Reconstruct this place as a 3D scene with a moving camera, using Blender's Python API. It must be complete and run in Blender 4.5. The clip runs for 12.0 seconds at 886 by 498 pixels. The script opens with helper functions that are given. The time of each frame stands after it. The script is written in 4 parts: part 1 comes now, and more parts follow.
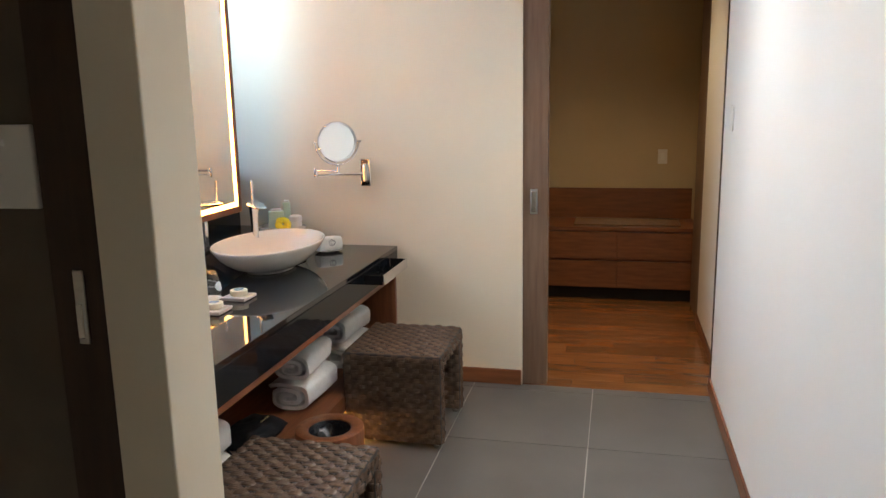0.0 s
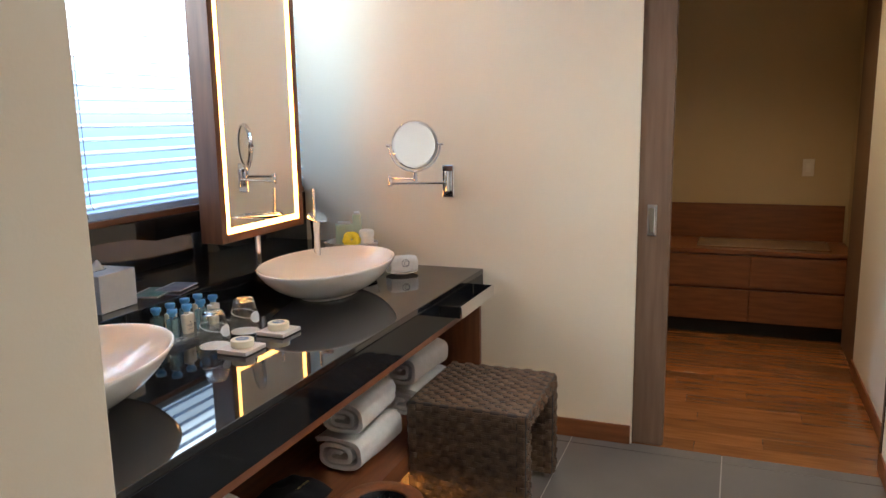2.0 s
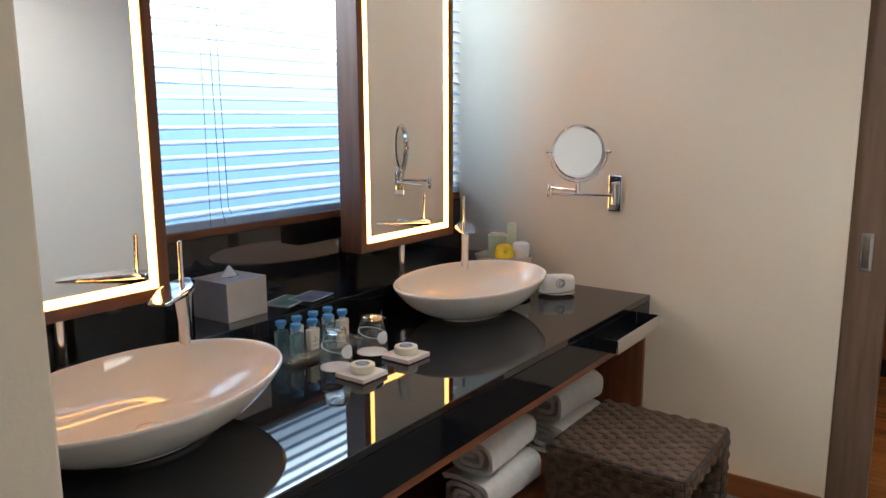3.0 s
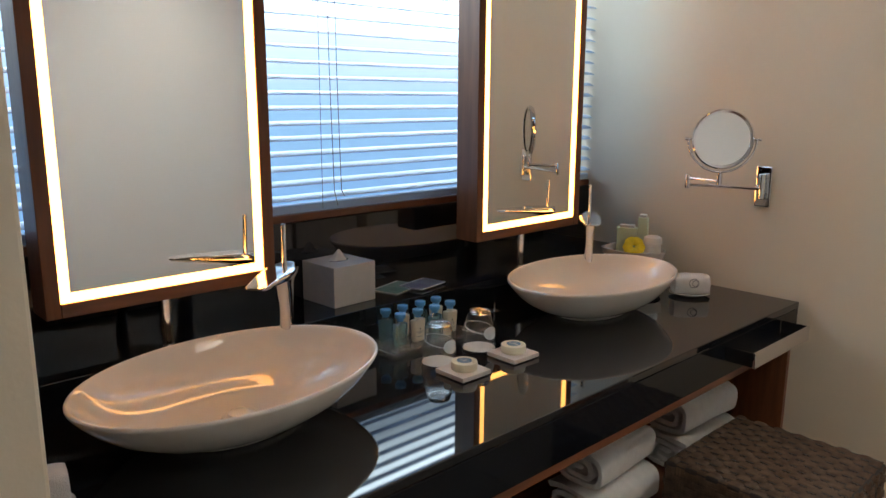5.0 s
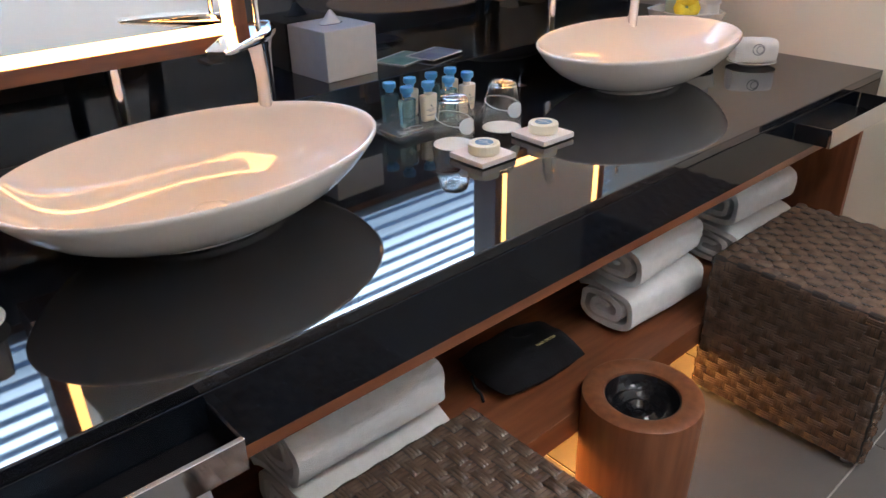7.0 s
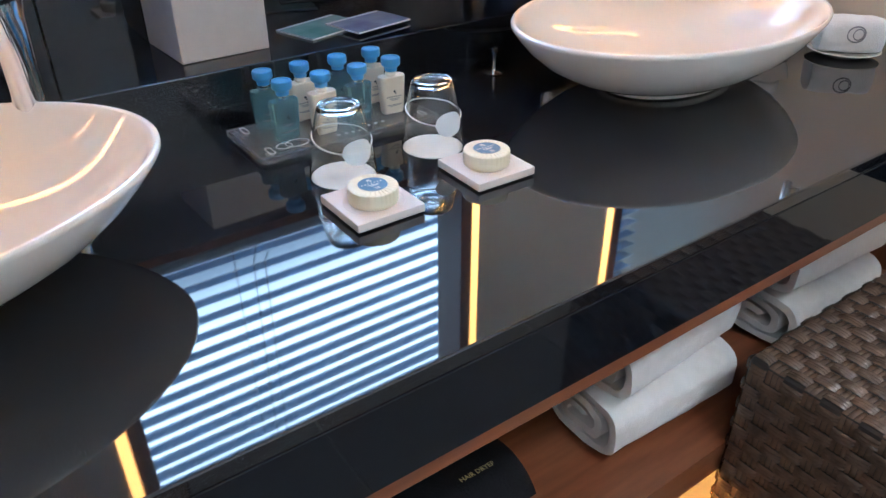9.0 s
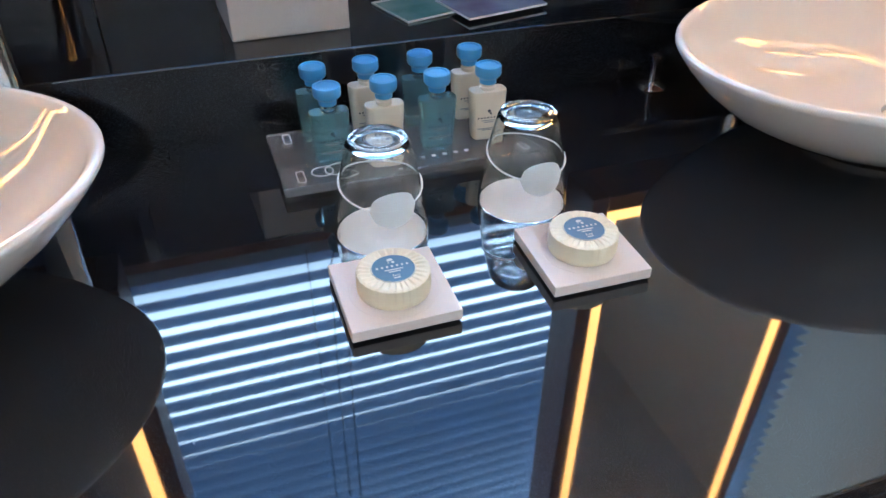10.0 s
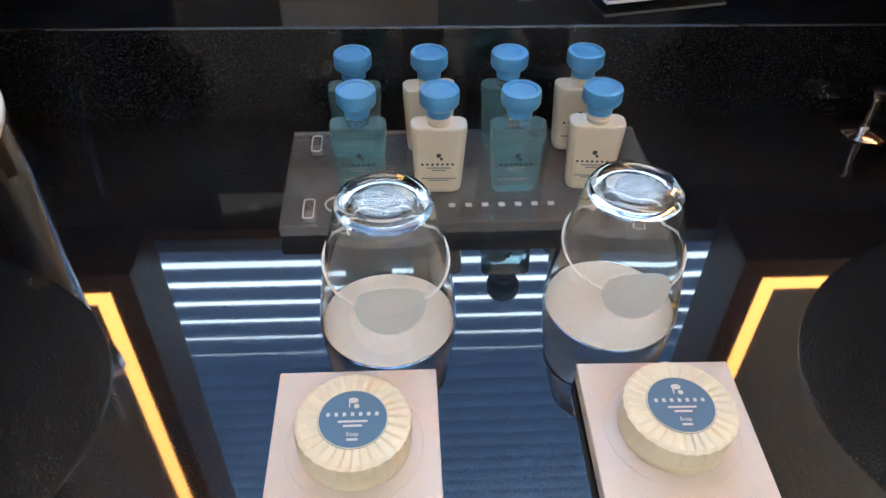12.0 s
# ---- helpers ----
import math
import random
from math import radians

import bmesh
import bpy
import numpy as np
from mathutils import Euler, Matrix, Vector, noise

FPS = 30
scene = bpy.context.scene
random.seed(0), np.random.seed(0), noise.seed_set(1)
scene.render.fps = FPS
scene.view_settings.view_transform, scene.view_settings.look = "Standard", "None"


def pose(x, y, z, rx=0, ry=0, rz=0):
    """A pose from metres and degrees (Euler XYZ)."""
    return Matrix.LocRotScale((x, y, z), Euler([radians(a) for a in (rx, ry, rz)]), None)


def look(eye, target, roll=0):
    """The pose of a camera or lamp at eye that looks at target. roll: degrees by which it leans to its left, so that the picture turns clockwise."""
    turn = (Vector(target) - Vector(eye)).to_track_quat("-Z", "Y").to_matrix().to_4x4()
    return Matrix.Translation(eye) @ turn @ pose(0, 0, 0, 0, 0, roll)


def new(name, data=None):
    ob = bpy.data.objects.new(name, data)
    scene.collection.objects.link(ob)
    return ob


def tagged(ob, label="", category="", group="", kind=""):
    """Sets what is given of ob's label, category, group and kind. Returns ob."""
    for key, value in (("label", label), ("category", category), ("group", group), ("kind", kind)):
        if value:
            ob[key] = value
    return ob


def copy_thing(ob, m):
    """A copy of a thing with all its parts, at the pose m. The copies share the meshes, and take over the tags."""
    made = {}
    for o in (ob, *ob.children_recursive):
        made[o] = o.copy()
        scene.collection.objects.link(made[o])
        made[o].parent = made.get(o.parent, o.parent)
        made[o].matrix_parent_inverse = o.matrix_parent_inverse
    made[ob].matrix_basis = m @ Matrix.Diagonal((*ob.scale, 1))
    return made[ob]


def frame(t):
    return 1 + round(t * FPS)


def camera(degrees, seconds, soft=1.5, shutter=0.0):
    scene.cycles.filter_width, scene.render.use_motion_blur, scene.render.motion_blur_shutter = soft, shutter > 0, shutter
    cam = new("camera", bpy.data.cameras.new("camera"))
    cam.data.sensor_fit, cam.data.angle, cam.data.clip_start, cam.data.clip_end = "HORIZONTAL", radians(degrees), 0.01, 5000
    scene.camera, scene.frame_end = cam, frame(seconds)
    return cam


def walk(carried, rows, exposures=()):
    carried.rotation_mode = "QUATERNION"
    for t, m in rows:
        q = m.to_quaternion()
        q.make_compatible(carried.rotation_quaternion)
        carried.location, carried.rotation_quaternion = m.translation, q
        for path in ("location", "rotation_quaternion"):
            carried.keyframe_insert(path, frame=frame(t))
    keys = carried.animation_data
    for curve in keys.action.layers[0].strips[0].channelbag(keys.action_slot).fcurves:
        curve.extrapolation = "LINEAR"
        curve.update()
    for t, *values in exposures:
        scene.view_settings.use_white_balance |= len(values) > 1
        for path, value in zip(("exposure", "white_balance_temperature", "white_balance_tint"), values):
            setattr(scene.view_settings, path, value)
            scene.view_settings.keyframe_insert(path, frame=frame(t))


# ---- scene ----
cam = camera(61.6, 12.0)
PATH = [
    (0, (0.158, 0.525, 1.556), (-0.291, 2.436, 1.176), -1.1),
    (0.5, (0.123, 0.668, 1.526), (-0.197, 2.61, 1.169), -1.3),
    (1, (0.139, 0.856, 1.521), (-0.344, 2.762, 1.156), -1.7),
    (1.5, (0.11, 1.006, 1.493), (-0.508, 2.873, 1.131), -1.6),
    (2, (0.06, 1.194, 1.493), (-0.664, 3.025, 1.144), -1.0),
    (2.5, (0.046, 1.344, 1.522), (-0.852, 3.099, 1.182), -0.9),
    (3, (0.024, 1.53, 1.517), (-1.126, 3.128, 1.165), -0.2),
    (5, (-0.003, 1.696, 1.522), (-1.43, 3.038, 1.119), 0.3),
    (5.5, (-0.05, 1.753, 1.485), (-1.437, 3.077, 0.916), -0.5),
    (6, (-0.107, 1.793, 1.441), (-1.464, 3.074, 0.722), -0.9),
    (6.5, (-0.17, 1.835, 1.41), (-1.517, 3.044, 0.558), -1.1),
    (8.5, (-0.446, 2.41, 1.307), (-1.743, 3.549, 0.297), 0.2),
    (9, (-0.552, 2.593, 1.287), (-1.932, 3.583, 0.231), 0.0),
    (9.5, (-0.662, 2.783, 1.276), (-2.15, 3.503, 0.15), 0.1),
    (10, (-0.813, 2.912, 1.254), (-2.336, 3.439, 0.07), 0.5),
    (10.5, (-0.987, 3.005, 1.229), (-2.5, 3.382, -0.024), 0.9),
    (11, (-1.059, 3.059, 1.188), (-2.538, 3.306, -0.136), 1.9),
    (11.5, (-1.078, 3.086, 1.178), (-2.567, 3.233, -0.15), 2.1),
    (12, (-1.086, 3.085, 1.2), (-2.573, 3.182, -0.134), 1.3),
]
walk(cam, [(t, look(eye, target, roll)) for t, eye, target, roll in PATH], exposures=[(0.0, 0.6, 6350, 7), (2.0, 0.5, 6600, 9), (2.5, 0.4, 6450, 8), (3.2, 0.0, 6400, 8), (5.0, -0.4, 6900, 9), (5.5, -0.1, 7150, 10),
                                                                                   (6.5, 0.6, 6350, 11), (8.5, 0.95, 5350, 6), (10.5, 0.75, 5450, 6), (11.5, 0.7, 6250, 8), (12.0, 0.75, 6250, 8)])

# ---- light ----
world = bpy.data.worlds.new("sky")
scene.world = world
world.use_nodes = True
wn = world.node_tree
sky = wn.nodes.new("ShaderNodeTexSky")
sky.sky_type, sky.sun_disc = "NISHITA", False
sky.sun_elevation, sky.sun_rotation = radians(38), radians(20)
wn.nodes["Background"].inputs["Strength"].default_value = 0.15
wn.links.new(sky.outputs["Color"], wn.nodes["Background"].inputs["Color"])


def lamp(name, kind, m, power, colour, size=0.1, size_y=None):
    data = bpy.data.lights.new(name, kind)
    data.energy, data.color = power, colour
    if kind == "AREA":
        data.shape, data.size, data.size_y = "RECTANGLE", size, size_y or size
    ob = new(name, data)
    ob.matrix_world = m
    return ob


sun = lamp("sun", "SUN", look((-6, 8, 9), (0, 3, 0)), 2.0, (1, 0.95, 0.88))
sun.data.angle = radians(0.5)
WARM = (1.0, 0.72, 0.42)
SOFT = (1.0, 0.965, 0.91)


# ---- materials ----
def mat(name, colour, rough=0.5, metal=0.0, vary=0.12, scale=6.0, bump=0.0, bump_scale=60.0, stretch=(1, 1, 1), coat=0.0,
        sheen=0.0, transmission=0.0, ior=1.45, rough_vary=0.0, second=None, random_tint=0.0):
    m = bpy.data.materials.new(name)
    m.use_nodes = True
    nt = m.node_tree
    b = nt.nodes["Principled BSDF"]
    b.inputs["Roughness"].default_value, b.inputs["Metallic"].default_value = rough, metal
    b.inputs["Coat Weight"].default_value, b.inputs["Coat Roughness"].default_value = coat, 0.06
    b.inputs["Sheen Weight"].default_value = sheen
    b.inputs["Transmission Weight"].default_value, b.inputs["IOR"].default_value = transmission, ior
    tc = nt.nodes.new("ShaderNodeTexCoord")
    mp = nt.nodes.new("ShaderNodeMapping")
    mp.inputs["Scale"].default_value = stretch
    nt.links.new(tc.outputs["Object"], mp.inputs["Vector"])
    n1 = nt.nodes.new("ShaderNodeTexNoise")
    n1.inputs["Scale"].default_value, n1.inputs["Detail"].default_value = scale, 6
    nt.links.new(mp.outputs["Vector"], n1.inputs["Vector"])
    ramp = nt.nodes.new("ShaderNodeValToRGB")
    dark = second or tuple(c * (1 - vary) for c in colour)
    light = colour if second else tuple(min(1, c * (1 + vary)) for c in colour)
    ramp.color_ramp.elements[0].position, ramp.color_ramp.elements[1].position = 0.3, 0.7
    ramp.color_ramp.elements[0].color, ramp.color_ramp.elements[1].color = (*dark, 1), (*light, 1)
    nt.links.new(n1.outputs["Fac"], ramp.inputs["Fac"])
    out = ramp.outputs["Color"]
    if random_tint:
        info = nt.nodes.new("ShaderNodeObjectInfo")
        hsv = nt.nodes.new("ShaderNodeHueSaturation")
        rng = nt.nodes.new("ShaderNodeMapRange")
        rng.inputs["To Min"].default_value, rng.inputs["To Max"].default_value = 1 - random_tint, 1 + random_tint
        nt.links.new(info.outputs["Random"], rng.inputs["Value"])
        nt.links.new(rng.outputs["Result"], hsv.inputs["Value"])
        nt.links.new(out, hsv.inputs["Color"])
        out = hsv.outputs["Color"]
    nt.links.new(out, b.inputs["Base Color"])
    n2 = nt.nodes.new("ShaderNodeTexNoise")
    n2.inputs["Scale"].default_value, n2.inputs["Detail"].default_value = bump_scale, 4
    nt.links.new(mp.outputs["Vector"], n2.inputs["Vector"])
    if bump:
        bp = nt.nodes.new("ShaderNodeBump")
        bp.inputs["Strength"].default_value, bp.inputs["Distance"].default_value = bump, 0.004
        nt.links.new(n2.outputs["Fac"], bp.inputs["Height"])
        nt.links.new(bp.outputs["Normal"], b.inputs["Normal"])
    if rough_vary:
        rr = nt.nodes.new("ShaderNodeMapRange")
        rr.inputs["To Min"].default_value, rr.inputs["To Max"].default_value = max(0, rough - rough_vary), rough + rough_vary
        nt.links.new(n1.outputs["Fac"], rr.inputs["Value"])
        nt.links.new(rr.outputs["Result"], b.inputs["Roughness"])
    return m


def glow(name, colour, strength):
    m = bpy.data.materials.new(name)
    m.use_nodes = True
    b = m.node_tree.nodes["Principled BSDF"]
    b.inputs["Base Color"].default_value = (*colour, 1)
    b.inputs["Emission Color"].default_value, b.inputs["Emission Strength"].default_value = (*colour, 1), strength
    return m


BEIGE = mat("beige_paint", (0.74, 0.65, 0.51), 0.75, vary=0.03, scale=1.5, bump=0.08, bump_scale=180)
BEIGE_DARK = mat("closet_wallcovering", (0.52, 0.41, 0.25), 0.8, vary=0.05, scale=2, bump=0.1, bump_scale=150)
WHITE_WALL = mat("white_wall_panel", (0.80, 0.79, 0.77), 0.5, vary=0.02, scale=1.2, bump=0.04, bump_scale=120)
CEIL = mat("ceiling_paint", (0.68, 0.64, 0.58), 0.85, vary=0.02, bump=0.05)
# dark base colour stands in for the lack of light on this wall
UNLIT_WALL = mat("wall_with_painted_shade", (0.11, 0.085, 0.06), 0.5, vary=0.15, scale=8, bump=0.05)
WOOD = mat("walnut_veneer", (0.235, 0.085, 0.036), 0.36, second=(0.145, 0.048, 0.020), scale=5, stretch=(9, 1, 9), bump=0.06, bump_scale=40, coat=0.15)
WOOD_V = mat("walnut_upright", (0.235, 0.088, 0.038), 0.38, second=(0.150, 0.052, 0.022), scale=5, stretch=(9, 9, 0.8), bump=0.06, bump_scale=40)
WOOD_X = mat("walnut_cross_grain", (0.225, 0.085, 0.034), 0.34, second=(0.14, 0.050, 0.020), scale=5, stretch=(1, 9, 9), bump=0.05, bump_scale=40, coat=0.15)
TAUPE_WOOD = mat("taupe_door_wood", (0.19, 0.12, 0.08), 0.5, second=(0.14, 0.085, 0.055), scale=6, stretch=(9, 9, 0.7), bump=0.06, bump_scale=40)
DARK_WOOD = mat("dark_door_wood", (0.06, 0.03, 0.018), 0.5, second=(0.04, 0.02, 0.012), scale=5, stretch=(9, 9, 0.7), bump=0.05, bump_scale=40)
FLOOR_WOOD = mat("floor_wood", (0.26, 0.105, 0.035), 0.26, second=(0.15, 0.055, 0.018), scale=4, stretch=(0.9, 9, 9), bump=0.08, bump_scale=30, coat=0.4, random_tint=0.22)
TILE = mat("grey_floor_tile", (0.130, 0.124, 0.116), 0.38, second=(0.098, 0.093, 0.088), scale=3.5, bump=0.06, bump_scale=140, rough_vary=0.08, random_tint=0.06)
GROUT = mat("pale_grout", (0.42, 0.40, 0.37), 0.9, vary=0.1, scale=30, bump=0.1)
CHROME = mat("chrome", (0.80, 0.80, 0.81), 0.07, 1.0, vary=0.02, rough_vary=0.02)
STEEL = mat("brushed_steel", (0.55, 0.54, 0.52), 0.3, 1.0, vary=0.05, stretch=(1, 1, 20))
MIRROR = mat("mirror_glass", (0.86, 0.88, 0.86), 0.0, 1.0, vary=0.0)
CERAMIC = mat("white_ceramic", (0.80, 0.75, 0.68), 0.03, vary=0.012, ior=1.6)
TOWEL = mat("white_terry", (0.80, 0.78, 0.75), 0.95, vary=0.05, scale=40, bump=0.9, bump_scale=420, sheen=0.4)
WICKER = mat("brown_woven_strand", (0.112, 0.075, 0.054), 0.23, vary=0.3, scale=30, bump=0.1, bump_scale=200)
WICKER_CORE = mat("dark_stool_core", (0.022, 0.016, 0.013), 0.7, vary=0.2)
# white slats; the blue of the daylight is put into their base colour
BLIND = mat("daylight_tinted_slat", (0.42, 0.55, 0.72), 0.4, vary=0.02)
CORD = mat("grey_blind_cord", (0.22, 0.23, 0.25), 0.8, vary=0.1, scale=60)
PAPER = mat("white_paper", (0.80, 0.79, 0.76), 0.8, vary=0.02, scale=20)
CARD_GREY = mat("pale_leatherette", (0.62, 0.57, 0.52), 0.55, vary=0.04, scale=30, bump=0.15, bump_scale=300)
STONE_DISH = mat("matt_white_stoneware", (0.72, 0.65, 0.60), 0.6, vary=0.03, scale=30, bump=0.05, bump_scale=300)
SOAP = mat("cream_pleated_wrapper", (0.80, 0.74, 0.56), 0.5, vary=0.04, scale=40, bump=0.1, bump_scale=150)
LABEL_BLUE = mat("blue_label", (0.075, 0.17, 0.27), 0.45, vary=0.05)
SILVER_INK = mat("silver_ink", (0.62, 0.62, 0.60), 0.4, vary=0.03)
DARK_INK = mat("dark_ink", (0.05, 0.06, 0.07), 0.6, vary=0.03)
GREY_INK = mat("grey_thread", (0.25, 0.25, 0.26), 0.8, vary=0.05)
CAP_BLUE = mat("blue_plastic_cap", (0.11, 0.39, 0.74), 0.28, vary=0.04, transmission=0.15)
LOTION = mat("cream_lotion", (0.80, 0.72, 0.58), 0.3, vary=0.02, coat=0.5)
GEL = mat("teal_gel", (0.42, 0.70, 0.76), 0.04, vary=0.03, transmission=0.85, ior=1.36)
GLASS = mat("clear_glass", (0.96, 0.98, 0.97), 0.0, vary=0.0, transmission=1.0, ior=1.47)
ACRYLIC = mat("clear_acrylic", (0.86, 0.86, 0.86), 0.06, vary=0.02, transmission=0.93, ior=1.45)
BLACK_CLOTH = mat("black_velvet", (0.0035, 0.0035, 0.0055), 0.95, vary=0.3, scale=30, bump=0.6, bump_scale=180)
BLACK_BAG = mat("black_bin_liner", (0.012, 0.012, 0.014), 0.14, vary=0.2, bump=1.0, bump_scale=38)
BLACK_TRAY = mat("black_lacquer", (0.012, 0.012, 0.014), 0.18, vary=0.1)
BRASS = mat("satin_brass", (0.36, 0.23, 0.13), 0.25, 1.0, vary=0.06, stretch=(1, 12, 12))
GOLD = mat("gold_thread", (0.70, 0.58, 0.25), 0.5, vary=0.1)
YELLOW = mat("yellow_petals", (0.78, 0.62, 0.03), 0.5, vary=0.15, scale=40)
PALE_GREEN = mat("pale_green_plastic", (0.62, 0.72, 0.55), 0.35, vary=0.04, transmission=0.2)
GREEN_PRINT = mat("green_print", (0.06, 0.20, 0.15), 0.4, second=(0.30, 0.42, 0.40), scale=14)
VIOLET_PRINT = mat("violet_print", (0.13, 0.12, 0.20), 0.4, second=(0.34, 0.37, 0.40), scale=14)
PLASTIC = mat("white_plastic", (0.74, 0.72, 0.68), 0.4, vary=0.02)
RUBBER = mat("clear_foot", (0.55, 0.52, 0.48), 0.25, 0.6, vary=0.05)
BLACK_GAP = mat("black_recess", (0.01, 0.009, 0.008), 0.8, vary=0.1)
LED = glow("warm_led", (1.0, 0.44, 0.11), 13.5)
LED_FLOOR = glow("warm_led_strip", (1.0, 0.44, 0.09), 45.0)


def granite():
    m = mat("black_granite", (0.010, 0.010, 0.012), 0.035, vary=0.25, scale=25)
    nt = m.node_tree
    b = nt.nodes["Principled BSDF"]
    tc = nt.nodes.new("ShaderNodeTexCoord")
    v = nt.nodes.new("ShaderNodeTexNoise")
    v.inputs["Scale"].default_value, v.inputs["Detail"].default_value = 900, 2
    nt.links.new(tc.outputs["Object"], v.inputs["Vector"])
    r = nt.nodes.new("ShaderNodeValToRGB")
    r.color_ramp.elements[0].position, r.color_ramp.elements[1].position = 0.60, 0.76
    r.color_ramp.elements[0].color, r.color_ramp.elements[1].color = (0.0055, 0.006, 0.008, 1), (0.13, 0.135, 0.15, 1)
    nt.links.new(v.outputs["Fac"], r.inputs["Fac"])
    nt.links.new(r.outputs["Color"], b.inputs["Base Color"])
    return m


GRANITE = granite()
GRANITE.node_tree.nodes["Principled BSDF"].inputs["IOR"].default_value = 1.72


THIN_PAPER = mat("thin_white_paper", (0.88, 0.91, 0.91), 0.7, vary=0.02)


def let_light_through(m, colour, share):
    nt = m.node_tree
    tr = nt.nodes.new("ShaderNodeBsdfTranslucent")
    tr.inputs["Color"].default_value = (*colour, 1)
    mix = nt.nodes.new("ShaderNodeMixShader")
    mix.inputs["Fac"].default_value = share
    nt.links.new(nt.nodes["Principled BSDF"].outputs["BSDF"], mix.inputs[1])
    nt.links.new(tr.outputs["BSDF"], mix.inputs[2])
    nt.links.new(mix.outputs["Shader"], nt.nodes["Material Output"].inputs["Surface"])


let_light_through(THIN_PAPER, (0.92, 0.95, 0.95), 0.25)
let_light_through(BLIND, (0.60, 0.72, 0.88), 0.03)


FASCIA = mat("black_glass_fascia", (0.006, 0.008, 0.012), 0.06, vary=0.2, scale=20, ior=1.4)


# ---- mesh helpers ----
def finish(name, bm, material, smooth=True):
    me = bpy.data.meshes.new(name)
    bmesh.ops.recalc_face_normals(bm, faces=bm.faces)
    bm.to_mesh(me)
    bm.free()
    me.materials.append(material)
    if smooth:
        for p in me.polygons:
            p.use_smooth = True
        me.set_sharp_from_angle(angle=radians(38))
        areas = sorted(p.area for p in me.polygons)
        limit = 12 * areas[len(areas) // 2]
        for p in me.polygons:
            if p.area > limit:
                p.use_smooth = False
    return new(name, me)


def part(name, bm, material, parent, label=""):
    ob = finish(name, bm, material)
    if parent is not None:
        ob.parent = parent
    return tagged(ob, label)


def thing(name, label, category, m=None, group="", kind=""):
    ob = new(name)
    if m is not None:
        ob.matrix_world = m
    return tagged(ob, label, category, group, kind)


def box(x0, x1, y0, y1, z0, z1, bevel=0.002, segs=2, bm=None):
    one = bmesh.new()
    bmesh.ops.create_cube(one, size=1)
    for v in one.verts:
        v.co = Vector(((x0 + x1) / 2 + v.co.x * (x1 - x0), (y0 + y1) / 2 + v.co.y * (y1 - y0), (z0 + z1) / 2 + v.co.z * (z1 - z0)))
    if bevel:
        bmesh.ops.bevel(one, geom=one.edges[:], offset=min(bevel, 0.45 * min(x1 - x0, y1 - y0, z1 - z0)), segments=segs, affect="EDGES", profile=0.5)
    if bm is None:
        return one
    me = bpy.data.meshes.new("tmp")
    one.to_mesh(me)
    one.free()
    bm.from_mesh(me)
    bpy.data.meshes.remove(me)
    return bm


def lathe(profile, segs=40, sx=1.0, sy=1.0, bm=None, at=(0, 0, 0), wave=None):
    """Turn a profile of (radius, height) round z."""
    bm = bm or bmesh.new()
    rings = []
    for k, (r, z) in enumerate(profile):
        ring = []
        if r < 1e-6:
            ring = [bm.verts.new((at[0], at[1], at[2] + z))]
        else:
            for i in range(segs):
                a = 2 * math.pi * i / segs
                rr = r * (1 + (wave(k, a) if wave else 0))
                ring.append(bm.verts.new((at[0] + rr * sx * math.cos(a), at[1] + rr * sy * math.sin(a), at[2] + z)))
        rings.append(ring)
    for p, q in zip(rings, rings[1:]):
        if len(p) == 1 and len(q) == 1:
            continue
        for i in range(segs):
            j = (i + 1) % segs
            if len(p) == 1:
                bm.faces.new((p[0], q[i], q[j]))
            elif len(q) == 1:
                bm.faces.new((p[i], p[j], q[0]))
            else:
                bm.faces.new((p[i], p[j], q[j], q[i]))
    return bm


def tube(points, r, segs=12, bm=None, closed=False):
    """A round bar along points."""
    bm = bm or bmesh.new()
    pts = [Vector(p) for p in points]
    rings = []
    n = len(pts)
    for k, p in enumerate(pts):
        d = (pts[(k + 1) % n] - pts[k - 1]) if closed else (pts[min(k + 1, n - 1)] - pts[max(k - 1, 0)])
        q = d.to_track_quat("Z", "Y")
        rad = r[k] if isinstance(r, (list, tuple)) else r
        rings.append([bm.verts.new(p + q @ Vector((rad * math.cos(2 * math.pi * i / segs), rad * math.sin(2 * math.pi * i / segs), 0))) for i in range(segs)])
    for k in range(n if closed else n - 1):
        p, q = rings[k], rings[(k + 1) % n]
        for i in range(segs):
            bm.faces.new((p[i], p[(i + 1) % segs], q[(i + 1) % segs], q[i]))
    if not closed:
        bm.faces.new(rings[0][::-1])
        bm.faces.new(rings[-1])
    return bm


def loft(sections, bm=None, cap=True):
    """Skin closed sections that hold equally many points."""
    bm = bm or bmesh.new()
    rings = [[bm.verts.new(p) for p in s] for s in sections]
    n = len(rings[0])
    for p, q in zip(rings, rings[1:]):
        for i in range(n):
            bm.faces.new((p[i], p[(i + 1) % n], q[(i + 1) % n], q[i]))
    if cap:
        bm.faces.new(rings[0][::-1])
        bm.faces.new(rings[-1])
    return bm


def rounded(w, d, r, n=5):
    """A rounded rectangle round the origin."""
    pts = []
    for cx, cy, a0 in ((w / 2 - r, d / 2 - r, 0), (-w / 2 + r, d / 2 - r, 90), (-w / 2 + r, -d / 2 + r, 180), (w / 2 - r, -d / 2 + r, 270)):
        for i in range(n):
            a = radians(a0 + 90 * i / (n - 1))
            pts.append((cx + r * math.cos(a), cy + r * math.sin(a)))
    return pts


